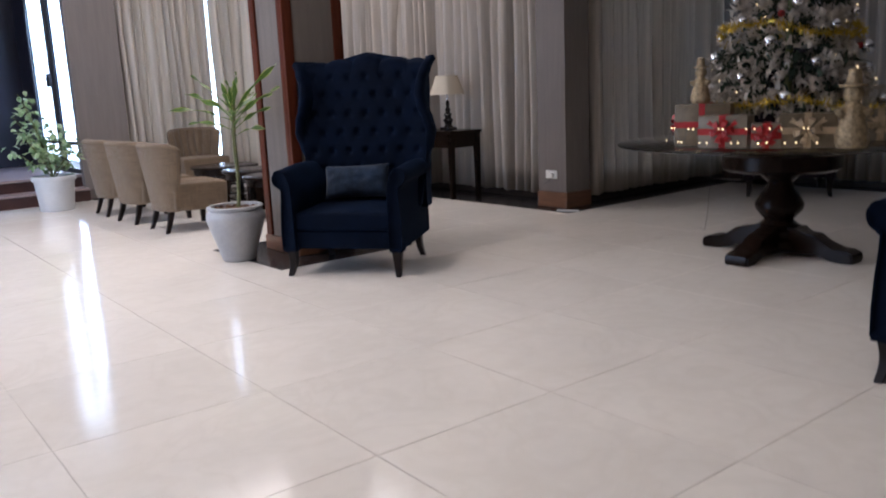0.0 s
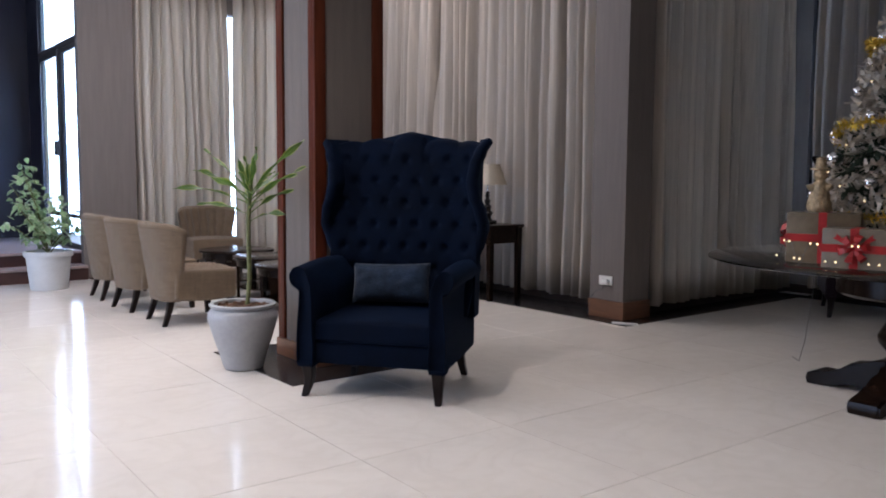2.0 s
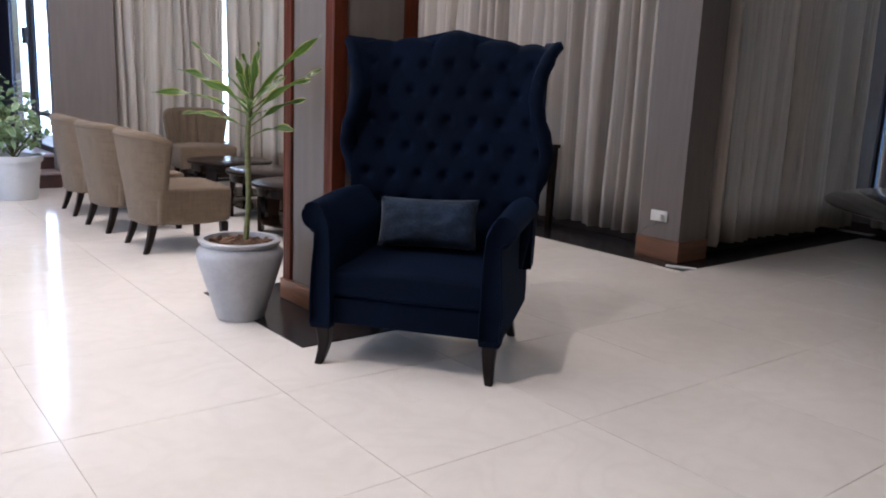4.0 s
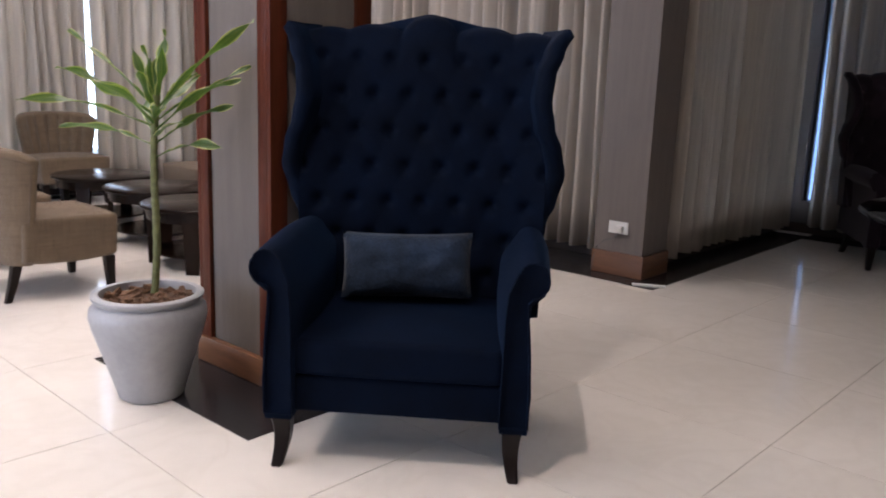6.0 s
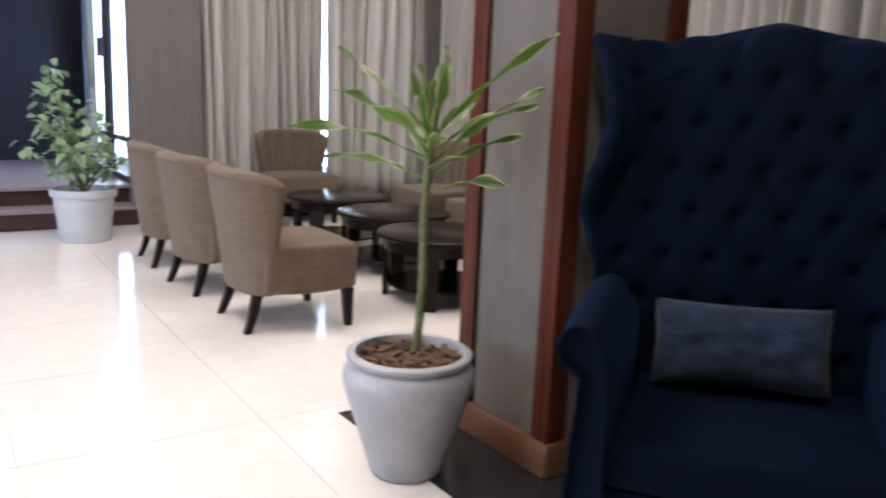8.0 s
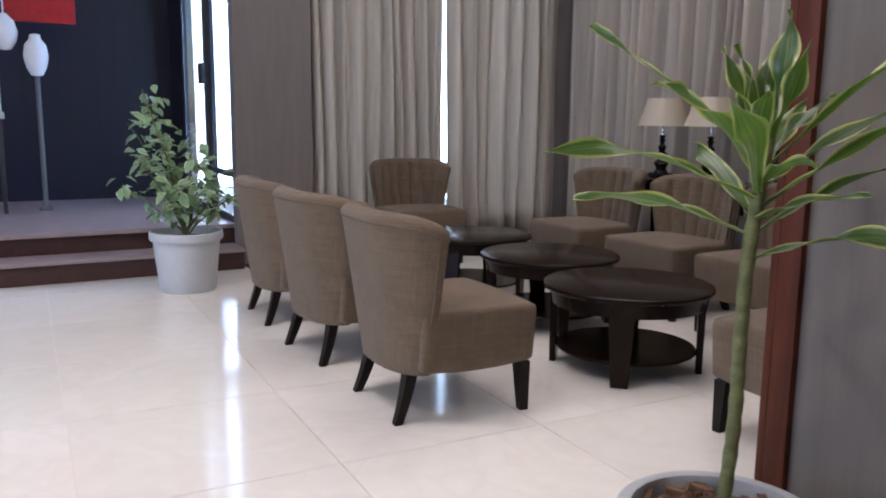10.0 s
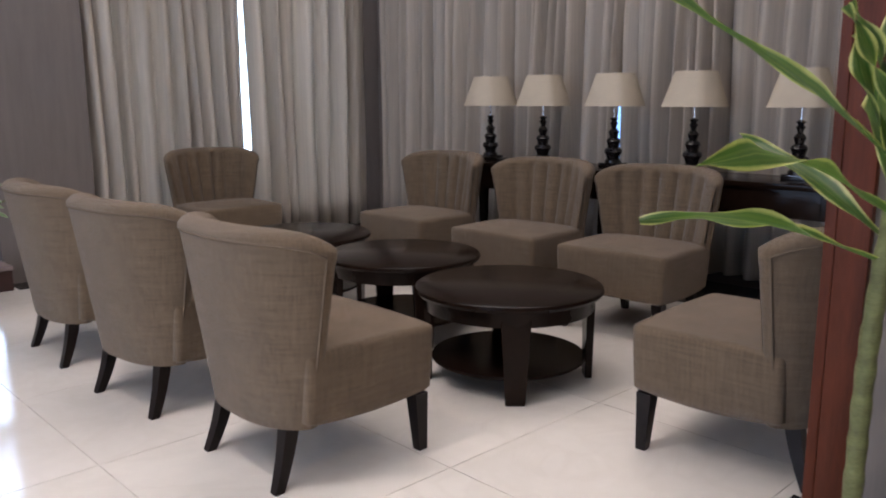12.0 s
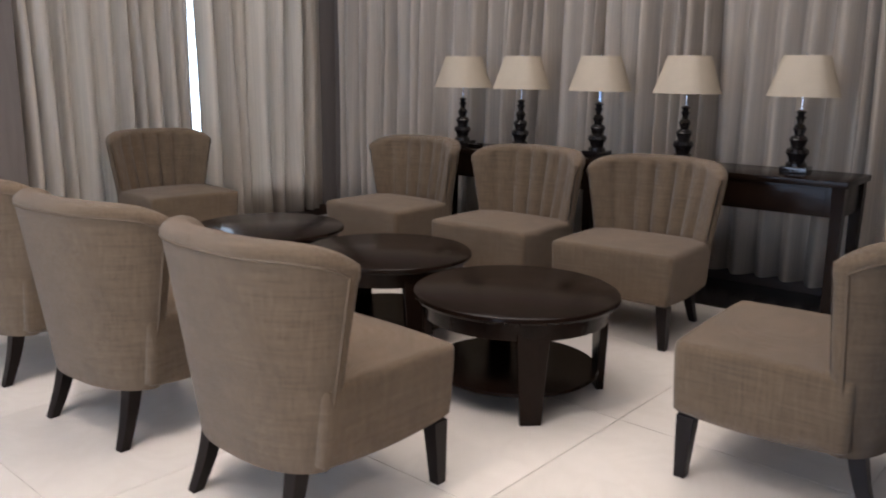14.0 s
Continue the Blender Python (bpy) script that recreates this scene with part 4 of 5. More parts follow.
def dracaena(m):
    p = thing("potted_dracaena", m, "variegated dracaena with arching yellow-edged leaves in a grey glazed pot", "potted plant")
    prof = [(0.0, 0.0), (0.118, 0.0), (0.126, 0.008), (0.150, 0.09), (0.186, 0.20), (0.214, 0.29), (0.224, 0.335), (0.220, 0.365), (0.204, 0.385), (0.196, 0.392), (0.200, 0.402), (0.212, 0.410), (0.213, 0.420),
            (0.204, 0.426), (0.184, 0.424), (0.180, 0.405), (0.182, 0.385), (0.0, 0.380)]
    part("pot", lathe(prof, 64), POTGREY, p, "grey glazed pot with a rolled rim")
    rnd = random.Random(4)
    bm = lathe([(0.0, 0.392), (0.09, 0.391), (0.177, 0.388)], 40)
    for _ in range(150):
        a, r = rnd.uniform(0, 6.28), 0.172 * math.sqrt(rnd.random())
        w, l, h = rnd.uniform(0.006, 0.014), rnd.uniform(0.012, 0.03), rnd.uniform(0.003, 0.008)
        box(bm, -w, w, -l, l, -h, h, m=pose(r * math.cos(a), r * math.sin(a), 0.393 + rnd.uniform(0, 0.008), rnd.uniform(-25, 25), rnd.uniform(-25, 25), rnd.uniform(0, 180)))
    tagged(part("bark_mulch", bm, SOIL, p, "brown bark chips", smooth=False), kind="stuff")
    stem = [Vector((0.004 + 0.034 * f + 0.006 * math.sin(f * 7), 0.072 + 0.008 * math.sin(f * 5), 0.385 + 0.80 * f)) for f in [k / 40 for k in range(41)]]
    part("stem", tube(stem, [0.0150 - 0.001 * k / 40 + 0.0012 * math.sin(k * 2.1) for k in range(41)], 12), STEM, p, "ringed green-brown stem")
    # azimuth, reach, height of the tip and height on the stem of the long leaves
    L = [(162, 0.38, 1.405, 1.13), (241, 0.45, 1.285, 1.10), (214, 0.48, 1.180, 1.06), (175, 0.36, 1.065, 0.99), (259, 0.47, 1.235, 1.07), (40, 0.05, 1.435, 1.15), (128, 0.09, 1.375, 1.14),
         (343, 0.41, 1.475, 1.12), (340, 0.37, 1.272, 1.04), (355, 0.31, 1.165, 0.99), (338, 0.30, 1.015, 0.94), (285, 0.22, 1.150, 1.09), (12, 0.36, 1.290, 1.08), (70, 0.30, 1.250, 1.09), (110, 0.32, 1.160, 1.02), (310, 0.26, 1.090, 1.02)]
    turn0 = m.to_euler().z
    for az, reach, tip, h in L:
        b = stem[min(40, max(0, round((h - 0.385) / 0.80 * 40)))]
        q = pose(b.x, b.y, h) @ Matrix.Rotation(radians(az - 90) - turn0, 4, "Z")
        part("leaf", strap_leaf(reach, tip - h, rnd.uniform(0.054, 0.062), rnd.choice((-1, 1)) * rnd.uniform(0.3, 1.2), rnd.uniform(0, 6)), LEAF, p, m=q, angle=90)
    for k in range(6):
        h, reach = 1.11 + 0.010 * k, rnd.uniform(0.07, 0.20)
        b = stem[min(40, round((h - 0.385) / 0.80 * 40))]
        q = pose(b.x, b.y, h) @ Matrix.Rotation(radians(k * 137.5 + 30) - turn0, 4, "Z")
        part("leaf", strap_leaf(reach, 0.30 - 0.9 * reach, rnd.uniform(0.040, 0.048), rnd.uniform(-0.5, 0.5), rnd.uniform(0, 6)), LEAF, p, m=q, angle=90)
    return p


dracaena(pose(-1.557, 6.41, 0.0045))


def bush(m):
    p = thing("potted_ficus", m, "bushy variegated ficus in a pale grey tub beside the steps", "potted plant")
    prof = [(0.0, 0.0), (0.185, 0.0), (0.192, 0.01), (0.228, 0.36), (0.246, 0.362), (0.252, 0.375), (0.250, 0.42), (0.236, 0.422), (0.228, 0.40), (0.222, 0.37), (0.0, 0.365)]
    part("pot", lathe(prof, 48), POTPALE, p, "pale grey tapered tub with a broad rim")
    part("soil", lathe([(0.0, 0.374), (0.195, 0.372)], 32), SOIL, p)
    rnd = random.Random(9)
    stems, leaves = bmesh.new(), bmesh.new()
    uv = leaves.loops.layers.uv.new("UVMap")
    tips = [(-0.36, 0.08, 1.40), (-0.20, -0.12, 1.30), (-0.44, 0.0, 1.16), (0.00, 0.12, 1.10), (0.24, -0.05, 0.98), (0.36, 0.10, 0.86), (-0.40, 0.18, 0.90), (-0.22, -0.24, 0.96), (0.10, -0.26, 0.80), (-0.46, -0.08, 0.74),
            (0.02, 0.24, 0.78), (0.42, 0.0, 0.70), (-0.30, 0.12, 1.26), (-0.16, 0.02, 1.05)]
    for tx, ty, tz in tips:
        pts = [Vector((tx * f ** 1.3 + rnd.uniform(-0.012, 0.012), ty * f ** 1.3 + rnd.uniform(-0.012, 0.012), 0.37 + (tz - 0.37) * f)) for f in [k / 7 for k in range(8)]]
        tube(pts, [0.009 - 0.006 * k / 7 for k in range(8)], 6, stems)
        for _ in range(25):
            f = rnd.uniform(0.35, 1.0)
            k = min(6, int(f * 7))
            b = pts[k].lerp(pts[k + 1], f * 7 - k) + Vector([rnd.gauss(0, 0.05) for _ in range(3)])
            s, w = rnd.uniform(0.065, 0.12), rnd.uniform(0.42, 0.58)
            q = Matrix.Translation(b) @ Euler((rnd.uniform(-1.0, 0.5), rnd.uniform(-0.7, 0.7), rnd.uniform(0, 6.28))).to_matrix().to_4x4()
            vs, uvs = [], []
            for y, xs in ((0.0, (-0.06, 0, 0.06)), (0.35, (-w, 0, w)), (0.7, (-w * 0.8, 0, w * 0.8)), (1.0, (-0.05, 0, 0.05))):
                vs.append([leaves.verts.new(q @ Vector((x * s * 0.6, y * s, 0.18 * s * abs(x) - 0.25 * s * y * y))) for x in xs])
                uvs.append([(0, y), (0.5, y), (1, y)])
            for i in range(3):
                for c in range(2):
                    fc = leaves.faces.new((vs[i][c], vs[i][c + 1], vs[i + 1][c + 1], vs[i + 1][c]))
                    for lp, (a, e) in zip(fc.loops, ((i, c), (i, c + 1), (i + 1, c + 1), (i + 1, c))):
                        lp[uv].uv = uvs[a][e]
    tagged(part("branching", stems, STEM, p, "thin woody branching"), kind="stuff")
    tagged(part("foliage", leaves, FICUS, p, "pale-edged green leaves"), kind="stuff")


bush(W(3.22, 10.42, 0, -44))


# ---------------------------------------------------------------- decorated table
TC = Vector((2.44, 6.125))
TOP = 0.80


def pedestal_table():
    t = thing("pedestal_table", pose(TC.x, TC.y, 0, 0, 0, ROOM), "large round glass table on a carved dark wooden pedestal", "table")
    part("glass_top", lathe([(0.0, TOP - 0.014), (1.098, TOP - 0.014), (1.105, TOP - 0.010), (1.105, TOP - 0.004), (1.098, TOP), (0.0, TOP)], 96), CLEAR, t, "round clear glass top").visible_shadow = False
    part("support_ring", lathe([(0.0, TOP - 0.21), (0.36, TOP - 0.21), (0.39, TOP - 0.19), (0.39, TOP - 0.10), (0.42, TOP - 0.07), (0.42, TOP - 0.016), (0.0, TOP - 0.0155)], 64), ESPRESSO, t, "dark wooden drum under the glass")
    prof = [(0.0, 0.06), (0.15, 0.06), (0.16, 0.10), (0.13, 0.125), (0.145, 0.15), (0.145, 0.175), (0.115, 0.195), (0.13, 0.215), (0.095, 0.245), (0.12, 0.275), (0.158, 0.32), (0.162, 0.36), (0.13, 0.42), (0.095, 0.47), (0.085, 0.51), (0.12, 0.545), (0.15, 0.57), (0.16, 0.589), (0.0, 0.589)]
    part("column", lathe(prof, 40), ESPRESSO, t, "turned dark wooden column")
    for k in range(4):
        pr = [(0.05, 0.02), (0.30, 0.035), (0.40, 0.0), (0.545, 0.0), (0.555, 0.03), (0.545, 0.065), (0.50, 0.085), (0.43, 0.085), (0.36, 0.115), (0.29, 0.165), (0.22, 0.175), (0.17, 0.195), (0.10, 0.205), (0.05, 0.205)]
        rows = [[(x, s * (0.075 if x < 0.42 else 0.085), z) for x, z in pr] for s in (-1, 1)]
        bm = skin(rows, wrap=True, caps=True)
        bmesh.ops.bevel(bm, geom=[e for e in bm.edges if abs(e.verts[0].co.y - e.verts[1].co.y) < 1e-4], offset=0.012, segments=2, affect="EDGES")
        part("foot", bm, ESPRESSO, t, "carved spreading foot", pose(0, 0, 0, 0, 0, 90 * k), angle=50)


pedestal_table()


def christmas_tree(m):
    t = thing("christmas_tree", m, "flocked artificial Christmas tree with silver baubles and gold tinsel", "christmas tree")
    H, rnd = 1.90, random.Random(12)
    part("trunk", tube([(0, 0, 0.0), (0, 0, 1.0), (0, 0, H - 0.05)], [0.03, 0.022, 0.008], 10), STEM, t, "thin trunk")
    bm = lathe([(0.0, 0.0), (0.16, 0.0), (0.16, 0.02), (0.05, 0.05), (0.0, 0.05)], 24)
    part("stand", bm, ESPRESSO, t)
    white, green = bmesh.new(), bmesh.new()

    def radius(z):
        return 0.60 * (1 - (z - 0.1) / (H - 0.06)) ** 0.92 + 0.02
    for i in range(520):
        z = 0.14 + (H - 0.2) * (1 - (1 - i / 520) ** 0.62)
        az = i * 2.399963 + rnd.uniform(-0.3, 0.3)
        r = radius(z) * rnd.uniform(0.80, 1.08)
        d = Vector((math.cos(az), math.sin(az), 0))
        tip = d * r + Vector((0, 0, z + rnd.uniform(-0.05, 0.03)))
        root = d * r * 0.35 + Vector((0, 0, z + 0.05))
        flocked = rnd.random() < 0.88
        nrm = (tip - root).normalized()
        n = 22
        for k in range(n):
            f = 0.25 + 0.78 * k / n
            tgt = white if flocked and f > 0.42 else green
            b = root.lerp(tip, f)
            sp = Vector([rnd.gauss(0, 1) for _ in range(3)]).normalized()
            q = (nrm * 0.75 + sp).normalized()
            l = rnd.uniform(0.032, 0.056) * (0.75 + 0.5 * (1 - z / H))
            s = q.cross(Vector((0.3, 0.2, 1))).normalized() * rnd.uniform(0.010, 0.020)
            vs = [tgt.verts.new(p) for p in (b - s, b + s, b + q * l + s * 0.35, b + q * l - s * 0.35)]
            tgt.faces.new(vs)
    tagged(part("flocked_foliage", white, FLOCK, t, "white-flocked boughs", smooth=False), kind="stuff")
    tagged(part("green_foliage", green, NEEDLE, t, "dark green boughs", smooth=False), kind="stuff")
    # tinsel: drooping rounds of a fuzzy garland
    for zr, ph in ((0.24, 0.0), (0.74, 1.1), (1.20, 2.3)):
        bm = bmesh.new()
        for k in range(1500):
            a = 2 * math.pi * k / 1500
            r = radius(zr) * 1.05
            z = zr + 0.05 * math.sin(2 * a + ph) - 0.03 * abs(math.sin(3 * a + ph))
            b = Vector((r * math.cos(a), r * math.sin(a), z))
            sp = Vector([rnd.gauss(0, 1) for _ in range(3)]).normalized()
            l, s = rnd.uniform(0.030, 0.048), Vector([rnd.gauss(0, 1) for _ in range(3)]).normalized() * 0.0045
            bm.faces.new([bm.verts.new(p) for p in (b - s, b + s, b + sp * l + s * 0.5, b + sp * l - s * 0.5)])
        part("tinsel_garland", bm, TINSEL, t, "fuzzy gold tinsel garland", smooth=False)
    ball = lathe([(0.028 * math.sin(math.pi * k / 10), 0.028 * -math.cos(math.pi * k / 10)) for k in range(11)], 16)
    proto = part("bauble", ball, SILVER, t, "shiny silver bauble", angle=80)
    for i in range(44):
        z = 0.22 + 1.55 * (1 - (1 - i / 44) ** 0.7)
        a = i * 2.39996 + 0.7
        r = radius(z) * rnd.uniform(0.98, 1.06)
        o = proto if i == 0 else proto.copy()
        if i:
            scene.collection.objects.link(o)
        o.matrix_basis = pose(r * math.cos(a), r * math.sin(a), z - 0.02) @ Matrix.Scale(rnd.uniform(1.1, 1.7), 4)
    bulbs = bmesh.new()
    for i in range(46):
        z = 0.16 + 1.6 * (1 - (1 - i / 46) ** 0.7)
        a, r = i * 2.39996 * 1.7, radius(z) * rnd.uniform(0.85, 1.05)
        lathe([(0.0, -0.005), (0.0035, -0.003), (0.0035, 0.003), (0.0, 0.005)], 6, bulbs, pose(r * math.cos(a), r * math.sin(a), z))
    tagged(part("fairy_lights", bulbs, BULB, t, "tiny warm fairy lights"), kind="stuff")
    for a, z in ((3.9, 0.82), (4.6, 0.98), (5.2, 0.6), (3.6, 1.2)):
        r, bm = radius(z) * 1.04, bmesh.new()
        for k in range(6):
            q = pose(0, 0, 0, 0, 62, 60 * k)
            vs = [bm.verts.new(q @ Vector(p)) for p in ((0, 0, 0), (0.022, 0.016, 0.004), (0.052, 0, 0.0), (0.022, -0.016, 0.004))]
            bm.faces.new(vs)
        part("ribbon_flower", bm, RED, t, "small red ribbon flower", pose(r * math.cos(a), r * math.sin(a), z, 0, 90, math.degrees(a)), smooth=False)


christmas_tree(pose(TC.x + 0.06, TC.y + 0.10, TOP + 0.001, 0, 0, 20))


def bow(size):
    """A ribbon bow of looped strips with two tails."""
    bm = bmesh.new()
    for k in range(6):
        q = pose(0, 0, 0, 0, 0, 60 * k + 12)
        rows = []
        for j in range(9):
            a = math.pi * 2 * j / 8
            r = size * (0.5 - 0.5 * math.cos(a))
            rows.append([q @ Vector((r, s * size * 0.26 * (r / size) ** 0.7, 0.006 + size * 0.42 * math.sin(a) * (1 if a < math.pi else 0.05))) for s in (-1, 1)])
        vs = [[bm.verts.new(p) for p in r] for r in rows]
        for a, b in zip(vs, vs[1:]):
            bm.faces.new((a[0], a[1], b[1], b[0]))
    for k in (35, 145):
        q = pose(0, 0, 0, 0, 0, k)
        vs = [bm.verts.new(q @ Vector(p)) for p in ((0, 0, 0.006), (size * 1.5, -size * 0.2, 0.002), (size * 1.35, 0, 0.003), (size * 1.5, size * 0.2, 0.002))]
        bm.faces.new(vs)
    bmesh.ops.remove_doubles(bm, verts=bm.verts, dist=0.0005)
    return bm


def gift(m, w, d, h, paper, ribbon, label, bow_at="front", bow_size=0.07):
    g = thing("gift_box", m, label, "gift box", "wrapped gifts on the table")
    part("wrapping", boxed(-w / 2, w / 2, -d / 2, d / 2, 0, h, 0.004, 2), paper, g)
    rb, e = bmesh.new(), 0.0025
    rw = 0.020
    for a in ((-rw, rw, -d / 2 - e, d / 2 + e, 0.0005, h + e), (-w / 2 - e, w / 2 + e, -d / 2 - e, d / 2 + e, h * 0.5 - rw, h * 0.5 + rw)):
        box(rb, *a)
    part("ribbon", rb, ribbon, g, "satin ribbon round the box", smooth=False)
    q = pose(0, -d / 2 - e, h * 0.5, 90, 0, 0) if bow_at == "front" else pose(-w / 2 - e, 0, h * 0.5, 0, -90, 0) if bow_at == "side" else pose(0, 0, h + e)
    part("bow", bow(bow_size), ribbon, g, "satin bow", q, smooth=False)
    return g


def on_table(dx, dy, turn, z=0.0):
    return pose(TC.x + dx, TC.y + dy, TOP + 0.001 + z, 0, 0, turn)


gift(on_table(-0.56, -0.20, -28), 0.36, 0.22, 0.27, GOLDPAPER, RED, "gold wrapped gift box with a red ribbon and bow", "side", 0.085)
gift(on_table(-0.50, -0.47, -30), 0.30, 0.18, 0.20, CREAMPAPER, RED, "cream wrapped gift box with a red bow in front", "front", 0.075)
gift(on_table(-0.30, -0.64, -22), 0.17, 0.13, 0.15, CREAMPAPER, RED, "small pale gift box with a red bow", "front", 0.07)
gift(on_table(-0.08, -0.70, -20), 0.32, 0.16, 0.205, GOLDPAPER, GOLDRIB, "gold wrapped gift box with a pale gold bow", "front", 0.08)
gift(on_table(0.50, -0.30, -15), 0.30, 0.22, 0.20, CREAMPAPER, GOLDRIB, "cream wrapped gift box behind the figure", "front", 0.06)


def figurine(m, h, label):
    """A plain stacked ornament: a skirted body, a round head, a tall hat and two stub arms, all in one rough skin."""
    bm = lathe([(0, 0), (0.30, 0.0), (0.34, 0.06), (0.33, 0.16), (0.27, 0.30), (0.20, 0.42), (0.22, 0.48), (0.15, 0.55), (0.13, 0.57), (0.19, 0.62), (0.20, 0.69), (0.16, 0.75), (0.27, 0.765), (0.27, 0.79), (0.16, 0.80), (0.14, 0.88), (0.13, 0.97), (0.0, 1.0)], 28)
    bmesh.ops.subdivide_edges(bm, edges=[e for e in bm.edges if e.calc_length() > 0.08], cuts=1, use_grid_fill=True)
    for v in bm.verts:
        d = Vector((v.co.x, v.co.y, 0))
        arm = max(0.0, 1 - ((v.co.z - 0.45) / 0.07) ** 2) * max(0.0, abs(v.co.x) / max(d.length, 1e-4) - 0.75) * 4
        v.co += d * (0.9 * arm + 0.16 * noise.noise(v.co * 17))
        v.co.y -= 0.10 * arm
    bmesh.ops.scale(bm, vec=(h * 0.60, h * 0.60, h), verts=bm.verts)
    return tagged(part("figurine", bm, GLITTER, None, label, m), category="figurine")


figurine(on_table(-0.60, -0.20, -20, 0.2725), 0.30, "glittered gold ornament figure standing on a gift box")
figurine(on_table(0.12, -0.84, -10), 0.46, "tall glittered wire ornament figure on the glass table")
# fairy lights strung along the front of the gifts
sl = thing("string_lights", on_table(0, 0, 0), "warm fairy lights strung along the gifts on the glass table", "string lights")
way = [Vector((-0.82, -0.22, 0)), Vector((-0.74, -0.52, 0)), Vector((-0.50, -0.70, 0)), Vector((-0.30, -0.80, 0)), Vector((-0.06, -0.87, 0))]
rnd, pts, bm = random.Random(31), [], bmesh.new()
for k in range(49):
    f = k / 12
    i = min(3, int(f))
    p = way[i].lerp(way[i + 1], f - i) + Vector((0, 0, 0.003 + 0.13 * abs(math.sin(k * 0.393)) ** 1.5))
    pts.append(p)
    if k % 2:
        q = p + Vector((rnd.uniform(-0.015, 0.015), rnd.uniform(-0.01, 0.01), 0.004))
        lathe([(0.0, -0.005), (0.0045, -0.003), (0.0045, 0.003), (0.0, 0.005)], 6, bm, pose(*q))
part("wire", tube(pts, 0.0012, 5), CABLE, sl, "thin dark wire")
tagged(part("bulbs", bm, BULB, sl, "tiny warm bulbs"), kind="stuff")
pts = [(2.12, 6.75, TOP - 0.016), (2.13, 6.78, 0.5), (2.15, 6.95, 0.15), (2.154, 7.05, 0.006), (2.154, 7.18, 0.006)]
tagged(part("power_cable", tube(pts, 0.0018, 6), CABLE, None, "thin cable hanging from the glass table to the floor"), category="cable")


# ---------------------------------------------------------------- socket and cable on the wall corner
s = thing("wall_socket", W(6.737, 5.53, 0.34, -90), "white double wall socket with a plug and cable", "socket")
part("plate", boxed(-0.075, 0.075, -0.012, 0.0, -0.042, 0.042, 0.004), WHITEP, s)
for x in (-0.036, 0.036):
    part("switch", boxed(x - 0.013, x + 0.013, -0.016, -0.0121, -0.02, 0.02, 0.002), WHITEP, s)
part("plug", boxed(-0.005, 0.045, -0.045, -0.0165, -0.03, 0.015, 0.006), WHITEP, s)
part("cable", tube([(0.02, -0.04, -0.03), (0.0, -0.05, -0.07), (-0.09, -0.03, -0.10), (-0.16, -0.015, -0.16), (-0.19, -0.02, -0.33)], 0.0035, 6), CABLE, s)
tagged(part("cable_cover", boxed(-0.018, 0.018, -0.11, 0.11, 0, 0.014, 0.005), WHITEP, None, "short white plastic strip on the floor at the wall corner", W(6.60, 5.20, 0.0045, 28)), category="cable cover")


# ---------------------------------------------------------------- things on the platform
def post_lantern(m, h, label):
    p = thing("post_lantern", m, label, "lantern", "white lanterns on the platform")
    part("post", lathe([(0.0, 0.0), (0.06, 0.0), (0.06, 0.02), (0.03, 0.04), (0.022, 0.08), (0.020, h - 0.16), (0.0, h - 0.15)], 16), CABLE, p, "slim grey post")
    part("globe", lathe([(0.0, h - 0.16), (0.05, h - 0.15), (0.085, h - 0.08), (0.105, h + 0.02), (0.09, h + 0.12), (0.05, h + 0.17), (0.045, h + 0.21), (0.0, h + 0.22)], 20), WHITEP, p, "white rounded lantern")
    return p


post_lantern(W(2.46, 12.95, 0.336), 1.38, "white globe lantern on a slim post, on the platform")
h = thing("hanging_lantern", W(2.22, 13.0, 1.78), "white rounded lantern hanging over the platform", "lantern")
part("globe", lathe([(0.0, 0.0), (0.05, 0.01), (0.095, 0.08), (0.11, 0.16), (0.085, 0.26), (0.03, 0.32), (0.0, 0.33)], 20), WHITEP, h)
part("cord", lathe([(0.008, 0.32), (0.008, CEIL - 1.782)], 8), WHITEP, h)
tagged(part("red_banner", boxed(-0.30, 0.30, -0.02, 0.02, 0.0, 0.75, 0.006), RED, None, "plain red cloth panel hanging above the lanterns", W(2.52, 13.12, 2.05)), category="banner")
s = thing("plant_stand", W(1.95, 12.9, 0.336), "pale green box planter on a dark slatted stand", "planter")
part("planter_box", boxed(-0.20, 0.20, -0.15, 0.15, 0.90, 1.22, 0.012), mat("pale_green_paint", (0.42, 0.50, 0.44), 0.5, vary=0.12), s, "pale green box")
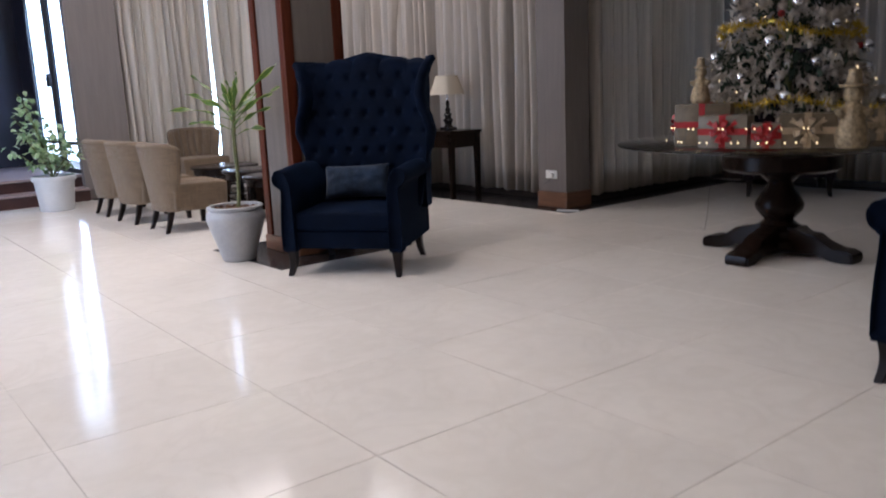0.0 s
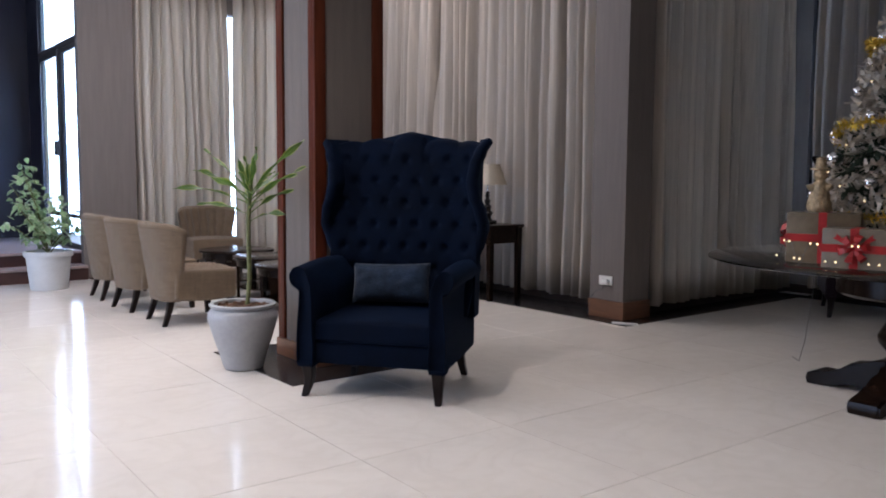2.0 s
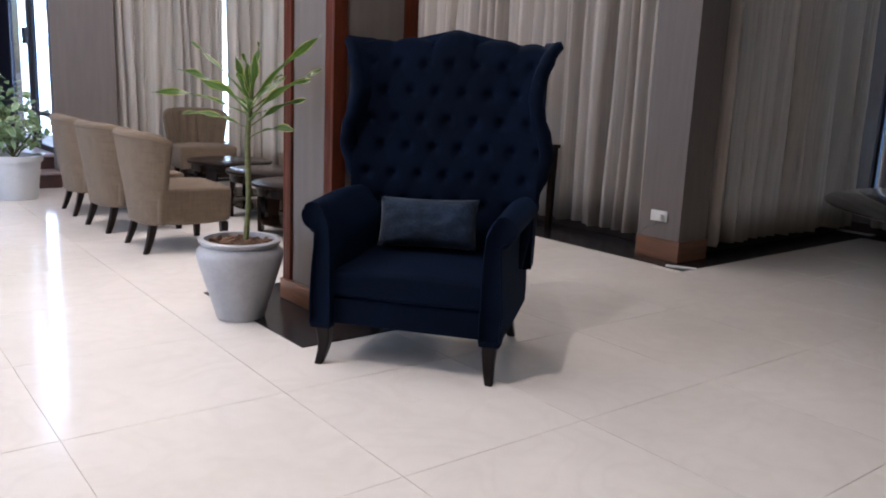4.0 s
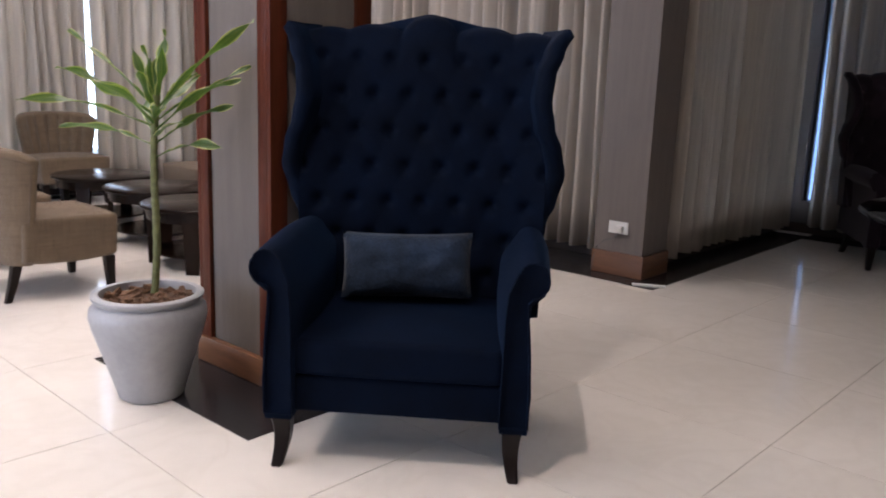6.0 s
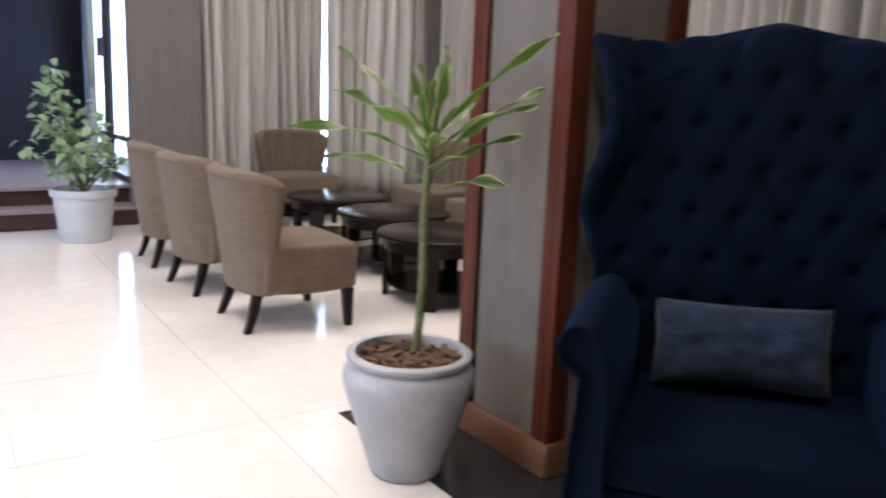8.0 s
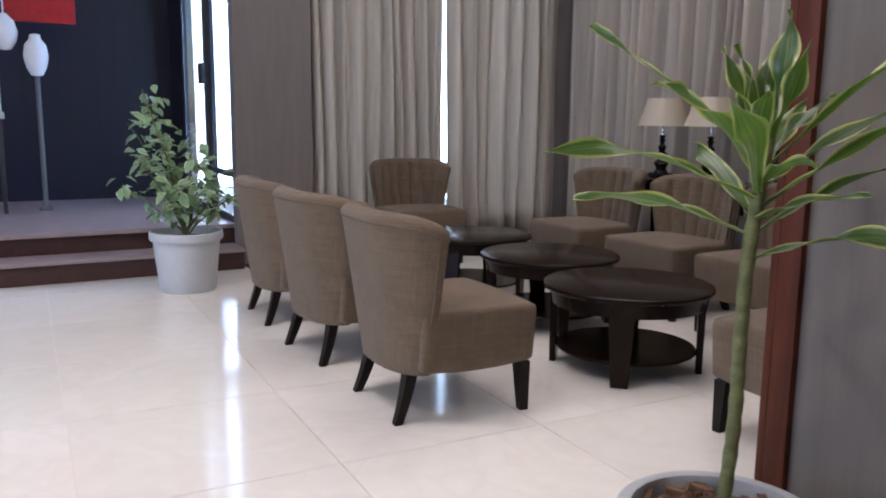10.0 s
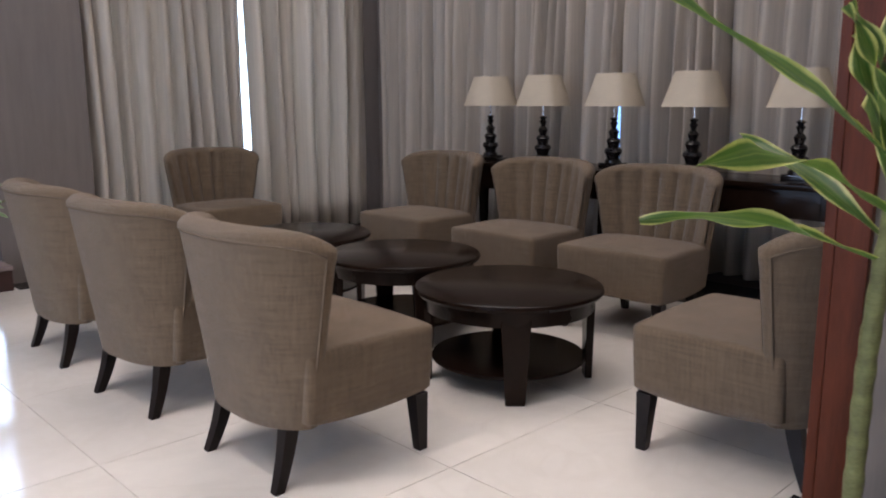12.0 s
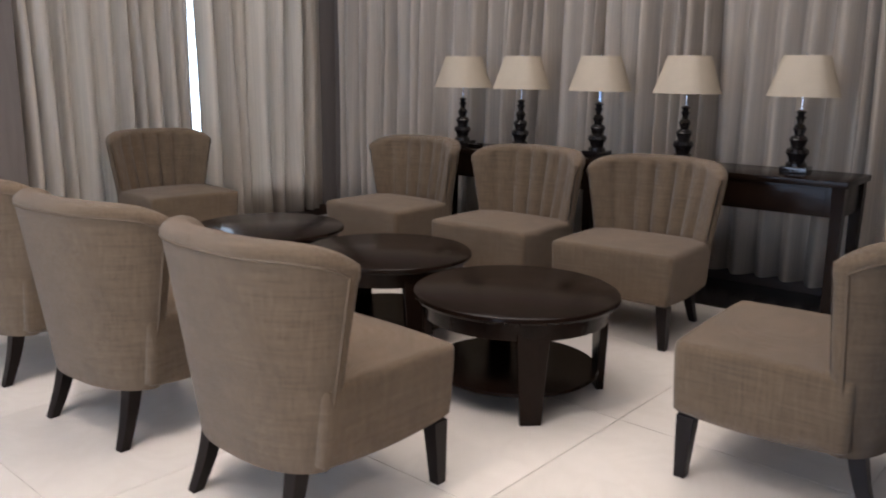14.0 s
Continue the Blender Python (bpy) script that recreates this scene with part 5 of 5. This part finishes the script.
part("shelf", boxed(-0.32, 0.22, -0.17, 0.17, 0.84, 0.899, 0.006), mat("pale_shelf", (0.40, 0.42, 0.40), 0.5), s)
for x in (-0.28, 0.18):
    for y in (-0.13, 0.13):
        part("leg", boxed(x - 0.018, x + 0.018, y - 0.018, y + 0.018, 0, 0.839, 0.003), FRAME, s)


# ---------------------------------------------------------------- floor tiles
PITCH = 0.855
tile_me = {}
TILES = W(3.0, 2.5, 0, -1.5)
inv = R.inverted() @ TILES


def cell(x0, y0):
    """One tile of the lattice, cut off at the borders of the floor."""
    g = 0.0017
    bm = bmesh.new()
    vs = [bm.verts.new((a, b, 0)) for a, b in ((x0 + g, y0 + g), (x0 + PITCH - g, y0 + g), (x0 + PITCH - g, y0 + PITCH - g), (x0 + g, y0 + PITCH - g))]
    bm.faces.new(vs)
    bmesh.ops.transform(bm, matrix=inv, verts=bm.verts)
    cx = sum(v.co.x for v in bm.verts) / 4
    cy = sum(v.co.y for v in bm.verts) / 4
    cuts = [((-1.999, 0, 0), (-1, 0, 0)), ((9.42, 0, 0), (1, 0, 0)), ((0, -3.199, 0), (0, -1, 0)), ((0, 10.999, 0), (0, 1, 0))]
    if cx > 6.55 and cy > 4.6 and cy - 5.14 < cx - 6.55:
        cuts.append(((0, 5.139, 0), (0, 1, 0)))
    elif cy > 5.14:
        cuts.append(((6.549, 0, 0), (1, 0, 0)))
    if cuts:
        for co, no in cuts:
            bmesh.ops.bisect_plane(bm, geom=list(bm.verts) + list(bm.edges) + list(bm.faces), plane_co=co, plane_no=no, clear_outer=True)
    if not bm.faces:
        bm.free()
        return None
    r = bmesh.ops.extrude_face_region(bm, geom=list(bm.faces))
    bmesh.ops.translate(bm, vec=(0, 0, -0.006), verts=[e for e in r["geom"] if isinstance(e, bmesh.types.BMVert)])
    bmesh.ops.recalc_face_normals(bm, faces=bm.faces)
    return bm


for i in range(-8, 12):
    for j in range(-8, 13):
        c = cell(2.11 - 3.0 + i * PITCH, 1.19 - 2.5 + j * PITCH)
        if c:
            part("tile", c, TILE, floor, smooth=False)
